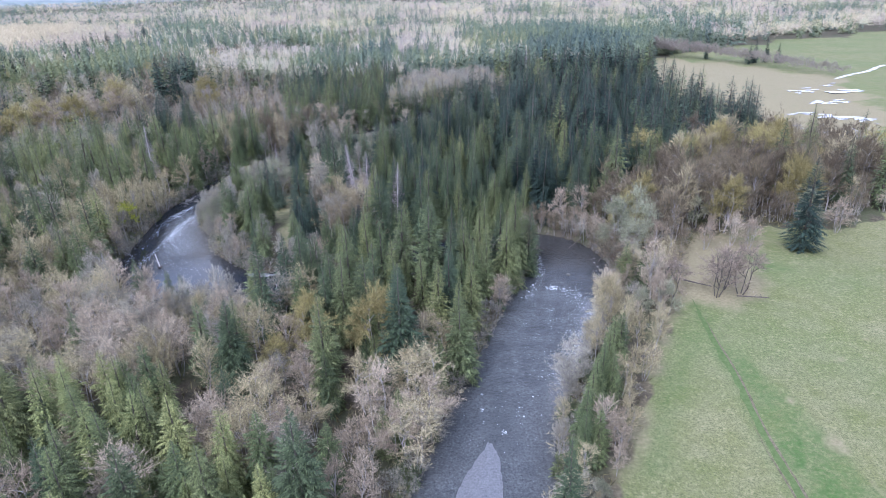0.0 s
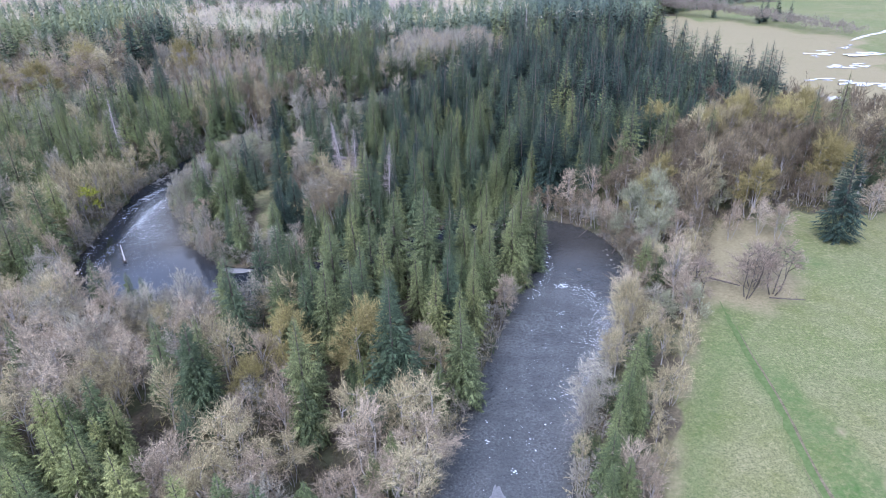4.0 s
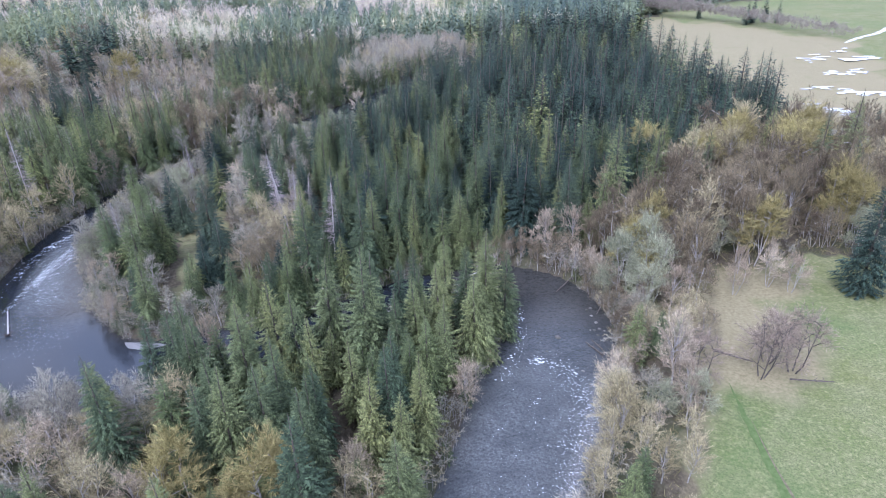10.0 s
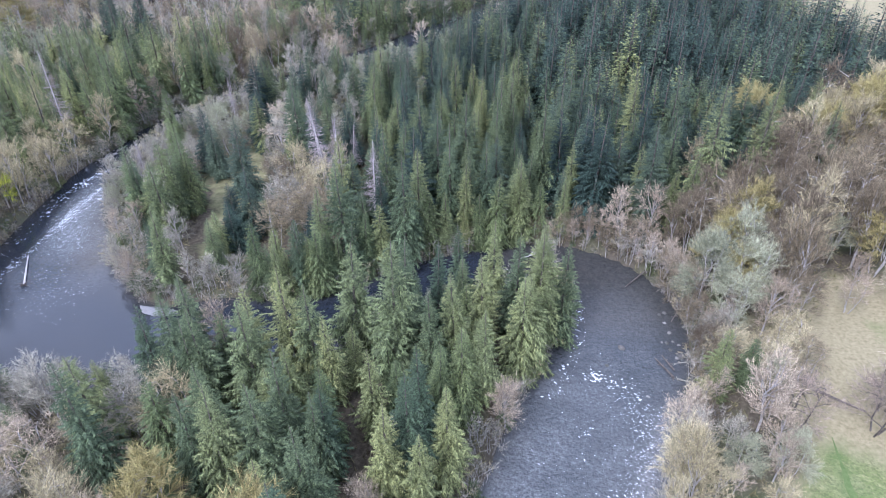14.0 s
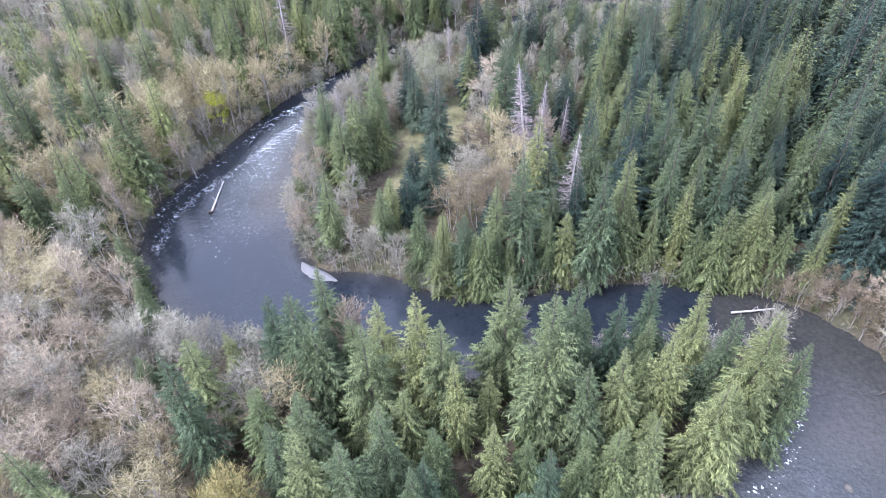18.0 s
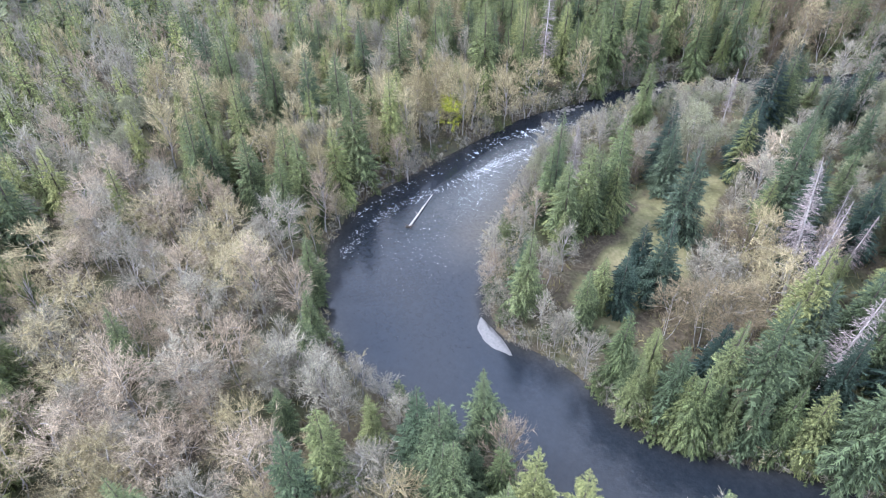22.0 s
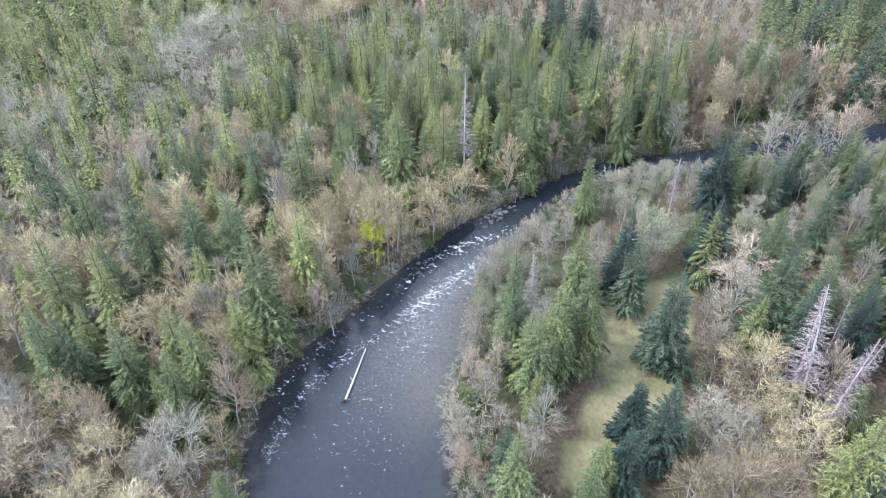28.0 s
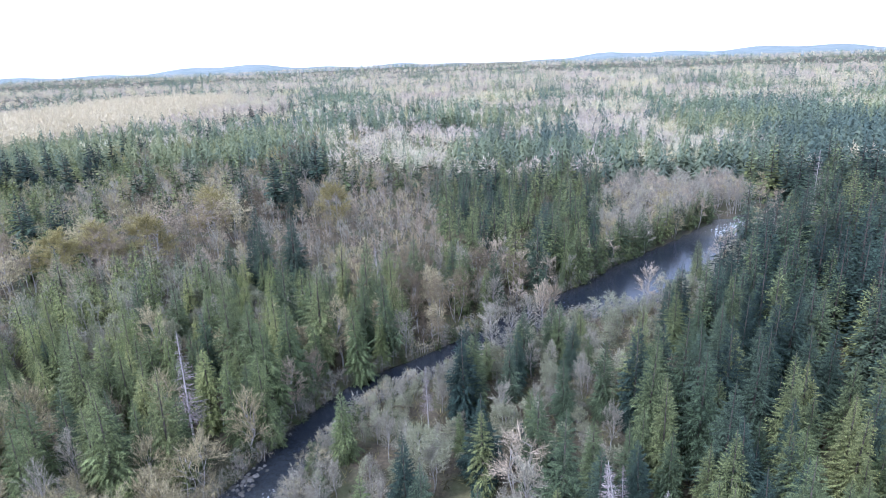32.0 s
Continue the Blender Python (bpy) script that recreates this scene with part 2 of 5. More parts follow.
stones = ramp(nt, noise_of(nt, 2.6, 6, 0.7), ((0.3, (0.032, 0.028, 0.023)), (0.6, (0.075, 0.066, 0.055)), (0.8, (0.14, 0.127, 0.11))))
rag = math_of(nt, "ADD", at_field.outputs["Fac"], math_of(nt, "MULTIPLY", math_of(nt, "SUBTRACT", broad, 0.5), 0.7))
col = blend(nt, ramp(nt, rag, ((0.42, (0, 0, 0)), (0.58, (1, 1, 1)))), litter, grass)
rag2 = math_of(nt, "ADD", at_dry.outputs["Fac"], math_of(nt, "MULTIPLY", math_of(nt, "SUBTRACT", broad, 0.5), 0.9))
col = blend(nt, ramp(nt, rag2, ((0.35, (0, 0, 0)), (0.7, (1, 1, 1)))), col, straw)
col = blend(nt, at_wet.outputs["Fac"], col, stones)
nt.links.new(col, b.inputs["Base Color"])
bumped(nt, b, fine, 0.7, 0.25)

M["water"], nt, b = blank("river_water", 0.04, 0.8)
b.inputs["IOR"].default_value = 1.33
at_calm = nt.nodes.new("ShaderNodeAttribute")
at_calm.attribute_name = "shallow"
bed = ramp(nt, noise_of(nt, 0.9, 5, 0.7), ((0.3, (0.006, 0.009, 0.014)), (0.7, (0.012, 0.016, 0.023))))
bank = ramp(nt, noise_of(nt, 1.8, 5, 0.7), ((0.3, (0.042, 0.037, 0.027)), (0.7, (0.100, 0.086, 0.062))))
at_rough = nt.nodes.new("ShaderNodeAttribute")
at_rough.attribute_name = "riffle"
# riffles: shallow, foamy grey, with sky glints painted in as pale flecks
glint_riffle = ramp(nt, noise_of(nt, 2.4, 7, 0.75), ((0.32, (0.034, 0.038, 0.038)), (0.56, (0.105, 0.109, 0.108)), (0.78, (0.21, 0.214, 0.212))))
glint_riffle = blend(nt, ramp(nt, noise_of(nt, 0.16, 4, 0.6), ((0.38, (0.6, 0.6, 0.6)), (0.62, (0, 0, 0)))), glint_riffle, (0.045, 0.050, 0.050))
bed = blend(nt, at_rough.outputs["Fac"], bed, glint_riffle)
at_cobble = nt.nodes.new("ShaderNodeAttribute")
at_cobble.attribute_name = "cobbles"
pebbles = ramp(nt, noise_of(nt, 3.4, 5, 0.8), ((0.34, (0.05, 0.049, 0.046)), (0.5, (0.14, 0.138, 0.133)), (0.66, (0.30, 0.295, 0.285))))
shallows = blend(nt, at_calm.outputs["Fac"], bed, bank)
nt.links.new(blend(nt, at_cobble.outputs["Fac"], shallows, pebbles), b.inputs["Base Color"])
wave = math_of(nt, "MULTIPLY", noise_of(nt, 0.95, 6, 0.62), math_of(nt, "ADD", at_rough.outputs["Fac"], 0.012))
bumped(nt, b, wave, 1.0, 0.7)

M["foam"], nt, b = blank("white_foam", 0.6, 0.3)
nt.links.new(ramp(nt, noise_of(nt, 4.0, 4), ((0.3, (0.40, 0.42, 0.45)), (0.7, (0.66, 0.68, 0.70)))), b.inputs["Base Color"])
M["gravel"], nt, b = blank("pale_gravel", 0.95, 0.1)
nt.links.new(ramp(nt, noise_of(nt, 3.0, 6, 0.75), ((0.3, (0.10, 0.098, 0.096)), (0.7, (0.19, 0.186, 0.184)))), b.inputs["Base Color"])
bumped(nt, b, noise_of(nt, 5.0, 4), 0.6, 0.08)
M["pale_road"], nt, b = blank("pale_road_gravel", 0.95, 0.1)
nt.links.new(ramp(nt, noise_of(nt, 1.2, 5, 0.7), ((0.3, (0.34, 0.33, 0.31)), (0.7, (0.50, 0.49, 0.46)))), b.inputs["Base Color"])
M["wet_gravel"], nt, b = blank("wet_gravel", 0.5, 0.4)
nt.links.new(ramp(nt, noise_of(nt, 2.5, 6, 0.75), ((0.3, (0.06, 0.06, 0.065)), (0.7, (0.17, 0.17, 0.175)))), b.inputs["Base Color"])
M["stone"], nt, b = blank("river_stone", 0.8, 0.3)
info = nt.nodes.new("ShaderNodeObjectInfo")
tone = ramp(nt, info.outputs["Random"], ((0.0, (0.045, 0.042, 0.038)), (0.6, (0.11, 0.10, 0.092)), (1.0, (0.19, 0.178, 0.165))))
nt.links.new(blend(nt, ramp(nt, noise_of(nt, 2.2, 5, 0.7), ((0.4, (0, 0, 0)), (0.65, (0.7, 0.7, 0.7)))), tone, (0.06, 0.062, 0.045)), b.inputs["Base Color"])
M["rut"], nt, b = blank("trodden_lush_grass", 0.95, 0.1)
nt.links.new(ramp(nt, noise_of(nt, 1.2, 5, 0.7), ((0.3, (0.058, 0.086, 0.027)), (0.7, (0.100, 0.130, 0.048)))), b.inputs["Base Color"])
M["mud"], nt, b = blank("bare_track_soil", 0.95, 0.1)
nt.links.new(ramp(nt, noise_of(nt, 1.5, 5, 0.7), ((0.3, (0.06, 0.055, 0.03)), (0.7, (0.17, 0.145, 0.095)))), b.inputs["Base Color"])

# ---------- the river's course and the lie of the land ----------
# downstream to upstream: x, y, half width, water level
COURSE = [(-60, -120, 10, -2.0), (-14, 25, 10, -0.6), (6, 78, 10, -0.1), (9, 90, 9.3, 0.0), (14.5, 105, 9.5, 0.2), (21, 120, 10.2, 0.5),
          (27, 134, 11.2, 0.8), (33, 148, 10.5, 1.1), (35, 159, 9.6, 1.25), (32.5, 169, 8.0, 1.35), (24, 175.5, 5.6, 1.45), (11, 173, 6.2, 1.6),
          (-3, 165.5, 6.5, 1.75), (-15, 156, 7.0, 1.9), (-26, 150.5, 8.0, 2.0), (-38, 149, 9.3, 2.1), (-49, 146, 8.8, 2.15)]
COURSE2 = [(-60, 146.5, 11.3, 2.2), (-71, 152, 14.0, 2.35), (-80, 162, 13.0, 2.7), (-83.4, 175, 10.7, 3.1), (-88.0, 190, 7.2, 3.7), (-89.2, 203, 6.4, 4.3),
           (-87.6, 217, 4.5, 5.0), (-85.3, 230, 4.3, 5.5), (-79.6, 245, 4.4, 6.0), (-69, 257, 4.8, 6.3), (-58, 271, 5.2, 6.7), (-45, 289, 6.2, 7.0),
           (-26, 306, 10.5, 7.3), (-9.5, 328, 12.8, 7.7), (6.5, 354, 9.6, 8.1), (18, 372, 8.2, 8.7), (31, 388, 7.0, 9.3), (60, 398, 6.0, 9.8), (140, 400, 7.0, 10.5)]


def spline(rows, step):
    """Catmull-Rom through the rows, about every step metres."""
    p = np.array(rows, float)
    p = np.vstack([2 * p[0] - p[1], p, 2 * p[-1] - p[-2]])
    out = []
    for a, b, c, d in zip(p, p[1:], p[2:], p[3:]):
        n = max(2, int(np.hypot(*(c - b)[:2]) / step))
        for t in np.arange(n) / n:
            out.append(0.5 * (2 * b + (c - a) * t + (2 * a - 5 * b + 4 * c - d) * t**2 + (3 * b - a - 3 * c + d) * t**3))
    out.append(p[-2])
    return np.array(out)


RIVER = spline(COURSE + COURSE2, 1.5)


def to_river(x, y):
    """Distance beyond the water's edge (negative in the water) and the water's level there."""
    x, y = np.atleast_1d(x).astype(float), np.atleast_1d(y).astype(float)
    edge, level = np.empty(len(x)), np.empty(len(x))
    for i in range(0, len(x), 4000):
        s = slice(i, i + 4000)
        d = np.hypot(x[s, None] - RIVER[None, :, 0], y[s, None] - RIVER[None, :, 1]) - RIVER[None, :, 2]
        k = d.argmin(1)
        edge[s], level[s] = d[np.arange(len(k)), k], RIVER[k, 3]
    return edge, level


def waves(x, y, size, seed):
    """Smooth values between -1 and 1."""
    r = np.random.RandomState(seed)
    v = 0 * x
    for _ in range(6):
        a, k, p = r.uniform(0, 2 * np.pi), r.uniform(0.6, 1.6) * 2 * np.pi / size, r.uniform(0, 2 * np.pi)
        v = v + np.sin(k * (x * np.cos(a) + y * np.sin(a)) + p)
    return v / 3.2


def smooth(v, lo, hi):
    t = np.clip((v - lo) / (hi - lo), 0, 1)
    return t * t * (3 - 2 * t)


def land(x, y):
    """Height of the ground."""
    x, y = np.atleast_1d(x).astype(float), np.atleast_1d(y).astype(float)
    edge, level = to_river(x, y)
    base = 1.8 + 0.022 * np.clip(y - 85, -100, 320) + 0.5 * waves(x, y, 60, 3)
    base += 5.0 * smooth(-x - 95, 0, 60) * smooth(y, 60, 140)
    far = np.hypot(x, y - 150)
    base += 8 * waves(x, y, 1400, 5) * smooth(far, 500, 1500) - 3 * smooth(far, 500, 2500)
    near = level + 1.3 + 0.6 * waves(x, y, 35, 8)
    w = np.exp(-((np.maximum(edge, 0) / 45) ** 2))
    z = base * (1 - w) + np.maximum(near, 0.7 * near + 0.3 * base) * w
    bank = smooth(edge, -0.6, 3.2)
    return (level - 0.9) * (1 - bank) + z * bank


FIELD = [(20, 62), (27, 75), (34, 88), (42, 106), (50, 121), (57, 131), (61, 148), (72, 166), (100, 176), (122, 172), (175, 195), (260, 190), (260, -60), (20, -60)]
STRAW_FIELD = [(-560, 370), (-500, 425), (-452, 520), (-430, 640), (-496, 865), (-562, 1041), (-756, 1034), (-774, 841), (-900, 640), (-860, 385)]
FAR_FIELD = [(136, 236), (136, 300), (126, 322), (124, 365), (133, 400), (152, 470), (180, 545), (198, 575), (300, 640), (520, 760), (900, 700), (800, 300), (260, 225)]
MEADOW = [(-62, 206), (-56, 188), (-53, 173), (-46, 165), (-39, 168), (-37, 180), (-40, 194), (-47, 216), (-54, 218)]


def inside(poly, x, y):
    hit = np.zeros(np.shape(x), bool)
    for (x0, y0), (x1, y1) in zip(poly, poly[1:] + poly[:1]):
        hit ^= ((y0 > y) != (y1 > y)) & (x < (x1 - x0) * (y - y0) / (y1 - y0 + 1e-9) + x0)
    return hit


def mesh_of(name, verts, faces, material, smooth_faces=False):
    me = bpy.data.meshes.new(name)
    verts, faces = np.asarray(verts, np.float32), np.asarray(faces, np.int32)
    k = faces.shape[1]
    me.vertices.add(len(verts))
    me.vertices.foreach_set("co", verts.ravel())
    me.loops.add(faces.size)
    me.loops.foreach_set("vertex_index", faces.ravel())
    me.polygons.add(len(faces))
    me.polygons.foreach_set("loop_start", np.arange(0, faces.size, k, dtype=np.int32))
    me.polygons.foreach_set("use_smooth", np.full(len(faces), smooth_faces))
    me.materials.append(material)
    me.update(calc_edges=True)
    return me


def give(me, key, values):
    a = me.attributes.new(key, "FLOAT", "POINT")
    a.data.foreach_set("value", np.asarray(values, np.float32))


def grid_faces(n, m):
    i = np.arange((n - 1) * (m - 1))
    a = i // (m - 1) * m + i % (m - 1)
    return np.stack([a, a + m, a + m + 1, a + 1], 1)


def stretched(lo, hi, step, reach):
    mid = np.arange(lo, hi + 0.1, step)
    out, d = [], step
    while not out or sum(out) < reach:
        d *= 1.16
        out.append(min(d, 160))
    tail = np.cumsum(out)
    return np.r_[(lo - tail)[::-1], mid, hi + tail]


gx, gy = stretched(-170, 150, 2.2, 4600), stretched(40, 330, 2.2, 4600)
X, Y = [v.ravel() for v in np.meshgrid(gx, gy, indexing="ij")]
Zg = land(X, Y)
me = mesh_of("ground", np.stack([X, Y, Zg], 1), grid_faces(len(gx), len(gy)), M["ground"], True)
edge, level = to_river(X, Y)


def share(poly, x, y, blur=2.2):
    """How far a place lies inside a stretch of land, with a soft and wandering edge."""
    x, y = x + 1.6 * waves(x, y, 9, 51), y + 1.6 * waves(x, y, 10, 52)
    return sum(inside(poly, x + i * blur, y + j * blur).astype(float) for i in (-1, -0.3, 0.3, 1) for j in (-1, -0.3, 0.3, 1)) / 16


meadow = share(MEADOW, X, Y)
give(me, "pasture", np.maximum(share(FIELD, X, Y), 0.6 * meadow) + inside(STRAW_FIELD, X, Y) + inside(FAR_FIELD, X, Y))
give(me, "shore", (1 - smooth(edge, 0.2, 1.5)) * 0.55)
dry = np.maximum(meadow * 0.52, np.exp(-(((X - 68) / 17) ** 2 + ((Y - 146) / 20) ** 2) ** 1.6) * 0.95)
dry = np.maximum(dry, inside([(136, 236), (136, 300), (126, 322), (124, 365), (133, 400), (152, 470), (180, 545), (192, 578), (208, 551), (228, 522), (246, 488), (258, 456), (267, 427), (230, 300)], X, Y) * 0.75)
dry = np.maximum(dry, inside(STRAW_FIELD, X, Y) * 1.0)
for cx, cy, rx, ry in ((64.8, 81, 2.2, 3.6), (63.5, 93, 1.3, 2.5), (80, 105.5, 1.8, 1.0), (89.5, 113, 2.4, 1.2), (66.0, 72, 1.6, 3.0), (62.5, 88, 1.0, 1.6)):
    dry = np.maximum(dry, 0.7 * np.exp(-((X - cx) / rx) ** 2 - ((Y - cy) / ry) ** 2))
dry = np.maximum(dry, np.exp(-(((X - 78) / 19) ** 2 + ((Y - 163) / 11) ** 2)) * 0.95)
dry = np.maximum(dry, np.exp(-(((X - 57) / 5) ** 2 + ((Y - 140) / 12) ** 2)) * 0.8)
verge = spline([(16, 50), (20, 62), (27, 75), (34, 88), (42, 106), (50, 121), (57, 131)], 2.0)
near = (np.abs(X - 35) < 40) & (np.abs(Y - 90) < 60)
dry[near] = np.maximum(dry[near], 0.55 * np.exp(-((np.sqrt(((X[near, None] - verge[None, :, 0]) ** 2 + (Y[near, None] - verge[None, :, 1]) ** 2).min(1)) / 3.5) ** 2)))
give(me, "dry", dry)
TRACK = [(51.0, 55.0), (52.4, 64.0), (53.3, 71.5), (53.9, 80.8), (54.6, 88.0), (56.2, 98.5), (57.0, 106.9), (57.6, 115.3), (58.8, 124.0), (60.0, 132.2), (61.0, 139.0)]
MOSSY = [(59.0, 112.0), (61.5, 105.2), (64.2, 95.9), (65.0, 84.6), (65.4, 75.0), (65.0, 55.0), (52.0, 55.0), (53.9, 71.0), (54.2, 80.8), (55.2, 88.0), (56.8, 98.5), (57.6, 107.0)]


def along_line(rows, half):
    c = spline(rows, 1.0)
    near = (np.abs(X - 65) < 45) & (np.abs(Y - 100) < 70)
    out = np.zeros(len(X))
    out[near] = np.exp(-(np.sqrt(((X[near, None] - c[None, :, 0]) ** 2 + (Y[near, None] - c[None, :, 1]) ** 2).min(1)) / half) ** 2)
    return out


lush_grass = np.maximum(0.5 * along_line(TRACK, 1.5), 0.55 * share(MOSSY, X, Y, 0.8))
lush_grass = np.maximum(lush_grass, 0.85 * share([(56.0, 82.5), (60.0, 83.9), (60.0, 78.0), (60.2, 60.0), (54.0, 60.0)], X, Y, 0.8))
lush_grass = np.maximum(lush_grass, 0.3 * along_line([(33, 78), (40, 92), (48, 106), (54, 116)], 3.0))
lush_grass = np.maximum(lush_grass, 0.6 * along_line([(62.5, 150.0), (70.0, 151.5), (78.0, 150.0), (90.0, 146.0)], 1.8))
lush_grass = np.maximum(lush_grass, meadow * 0.06)
give(me, "lush", lush_grass)
ground = tagged(new("ground", me), "flat valley floor of leaf litter, moss and pale green pasture", "ground", kind="structure")

# water: a ribbon along the course
side = np.gradient(RIVER[:, :2], axis=0)
side = np.stack([side[:, 1], -side[:, 0]], 1) / np.linalg.norm(side, axis=1)[:, None]
across = np.linspace(-1, 1, 15)
wx = RIVER[:, None, 0] + side[:, None, 0] * across * (RIVER[:, None, 2] + 2.0)
wy = RIVER[:, None, 1] + side[:, None, 1] * across * (RIVER[:, None, 2] + 2.0)
wz = np.repeat(RIVER[:, None, 3], 15, 1)
me = mesh_of("river", np.stack([wx.ravel(), wy.ravel(), wz.ravel()], 1), grid_faces(len(RIVER), 15), M["water"], True)
ripples = [0.8] * 7 + [0.55, 0.25, 0.15, 0.1, 0.08, 0.08, 0.08, 0.08, 0.06, 0.04, 0.02, 0.03, 0.28, 0.72, 0.8, 0.45, 0.16, 0.07, 0.05, 0.05, 0.05, 0.05, 0.06, 0.08, 0.12, 0.7, 0.8, 0.5, 0.4]
ripple_rows = [(x, y, w, h, g) for (x, y, w, h), g in zip(COURSE + COURSE2, ripples)]
ride = np.repeat(spline(ripple_rows, 1.5)[:, 4:5].clip(0.02, 1), 15, 1)
outer = smooth(across, -0.45, 0.0)[None] * 0.97 + 0.03
bend = (smooth(RIVER[:, 1], 146, 168) * (1 - smooth(RIVER[:, 1], 204, 222)) * (RIVER[:, 0] < -60))[:, None]
give(me, "riffle", (ride * (1 - bend + bend * outer)).ravel())
inner = smooth(across, 0.1, 0.9)[None] * 0.65 * bend
lower = (smooth(RIVER[:, 1], 92, 104) * (1 - smooth(RIVER[:, 1], 138, 146)) * (RIVER[:, 0] > 0))[:, None]
give(me, "cobbles", (lower * smooth(across, 0.5, 0.78)[None] * 0.6).ravel())
turn = (smooth(RIVER[:, 1], 148, 160) * (RIVER[:, 0] > 14))[:, None]
inner = np.maximum(inner, 0.35 * turn * np.ones(15)[None])
give(me, "shallow", np.maximum(np.abs(across)[None] ** 6 * 0.6, inner).ravel())
tagged(new("river", me), "dark winding river with riffles, shallow gravel edges and calm pool", "river", kind="structure")
# ---------- landmark trees: kind, rows of x, y, height ----------
LANDMARKS = []


def trees(kind, *rows):
    LANDMARKS.append((kind, rows))


trees("dead", (-27.5, 197, 24), (-29.5, 200, 22), (-25.0, 194.5, 22), (-14.5, 182.5, 23), (-28, 207, 16), (-24, 206, 15), (-104.5, 217.5, 26), (-89.5, 285.5, 20), (-66.4, 188, 17), (53.3, 388, 26), (-63, 232, 14))
trees("gold", (86, 210, 19), (102, 220, 20), (74, 222, 19), (112, 182, 17), (84, 172, 17), (53, 169, 15), (54.5, 161, 13), (125, 226, 20), (114, 206, 19), (-27.7, 109.3, 15), (-13.8, 104.7, 20))
trees("fir", (-8.9, 101, 27), (-11.2, 145, 23), (-3.8, 140, 25.5), (-0.2, 317, 15))
trees("dark", (100.0, 157.5, 27))
trees("willow", (54, 166, 18), (49, 160.5, 17), (55, 159, 16), (51, 153, 13))
trees("gold", (-225, 274, 17), (-195, 284, 18), (-176, 303, 18))
trees("rust", (-192, 236, 20), (-209, 280, 18), (-160, 346, 18))
trees("gold", (-216, 268, 17), (-188, 296, 18), (-170, 332, 20))
trees("tanmaple", (-193, 298, 17), (-197, 265, 18), (-173, 339, 22), (-186, 249, 17), (-214, 262, 17), (-160, 330, 18), (-234, 262, 17))
trees("maple", (-184, 292, 17), (-167, 324, 18), (-203, 272, 17), (-180, 316, 18))
trees("greymaple", (-201, 212, 17), (-192, 205, 16), (-208, 222, 17), (-196, 225, 16))
trees("dark", (-162, 368, 28), (-157, 374, 27), (-167, 380, 28), (-172, 360, 24), (-150, 362, 22), (-178, 350, 20))
trees("old", (66.3, 133.4, 13), (72.6, 134.4, 13), (69.5, 137.5, 11), (55, 133.2, 10))
trees("rust", (62.4, 156.6, 12), (59, 142, 10))
trees("maple", (74.2, 160.4, 9), (82.2, 162.2, 9), (86, 159.4, 9), (117, 170, 11))
trees("willow", (-58.7, 215, 14))
trees("broadfir", (-47.3, 195, 20), (-44.5, 180.5, 13), (-40.5, 180, 17), (-57, 203, 16), (-60.5, 207, 18), (-50.5, 219, 18), (-44, 224, 10), (-42, 173, 13), (-56.4, 235.9, 20), (-40.5, 195.5, 9))
trees("greymaple", (-33, 185, 12), (-36.5, 186, 11), (-41.5, 202, 8))
trees("tanmaple", (-33.5, 194, 15), (-26, 187, 15), (-30.5, 189, 12), (-29, 180, 12), (-34, 201, 11))
trees("pinkalder", (-64.5, 176.5, 9), (-66.5, 173, 9))
trees("cedar", (30.8, 99.5, 14), (26.6, 91, 13), (22.6, 82.5, 13), (21.2, 77.5, 12), (35.5, 108.5, 12), (24.2, 79.5, 11), (29.8, 94, 12))
trees("lime", (-99.3, 184.2, 9.5))
trees("pinkalder", (42.5, 174, 8), (45.5, 168, 8.5), (47.5, 162, 8), (37, 179.5, 8), (31, 182.5, 7.5), (44.5, 171.5, 7))
trees("maple", (46.5, 165, 7), (40.5, 177, 7.5), (34, 182.5, 7))
trees("fir", (-40.0, 98.4, 22.0), (-22.5, 96.5, 24.0), (-60.7, 128.9, 13.0), (-53.5, 121.0, 11.0), (-21.9, 94.0, 14.0), (-39.1, 89.8, 14.0), (-40.5, 98.7, 21.0), (-44.9, 129.2, 11.0), (-65.3, 131.7, 12.0), (-28.2, 113.0, 14.0))
trees("fir", (-21.8, 115.6, 22.0), (-16.4, 117.6, 22.0), (-33.3, 131.0, 22.0), (-29.2, 129.6, 21.0), (-15.1, 135.5, 22.0), (18.6, 150.8, 24.0), (22.7, 152.6, 20.0), (5.6, 142.6, 20.0), (-22.4, 130.1, 23.0), (-17.6, 135.3, 24.0))
trees("fir", (-37.6, 131.1, 20.0), (-23.4, 135.4, 21.0))
trees("slim", (-30.4, 128.2, 20.0), (-1.7, 117.1, 20.0), (2.6, 115.8, 17.0), (-10.9, 120.4, 18.0), (10.2, 135.4, 20.0), (18.9, 150.0, 24.0), (9.8, 147.4, 20.0), (2.0, 139.5, 19.0), (11.0, 156.8, 20.0), (1.5, 127.4, 20.0))
trees("slim", (-5.2, 128.4, 17.0), (-10.2, 121.2, 18.0), (-2.1, 153.3, 13.0), (5.4, 157.5, 18.0))
trees("cedar", (-15.2, 101.9, 13.0), (-13.6, 101.0, 13.0), (7.0, 132.7, 17.0), (15.9, 142.7, 20.0), (3.7, 131.4, 15.0), (17.2, 145.4, 18.0), (7.2, 136.9, 14.0), (4.3, 134.9, 13.0), (-16.6, 129.1, 16.0), (33.4, 104.0, 14.0))
trees("cedar", (28.4, 95.3, 14.0), (24.8, 86.9, 13.0), (50.5, 141.7, 10.0), (45.1, 139.7, 13.5))
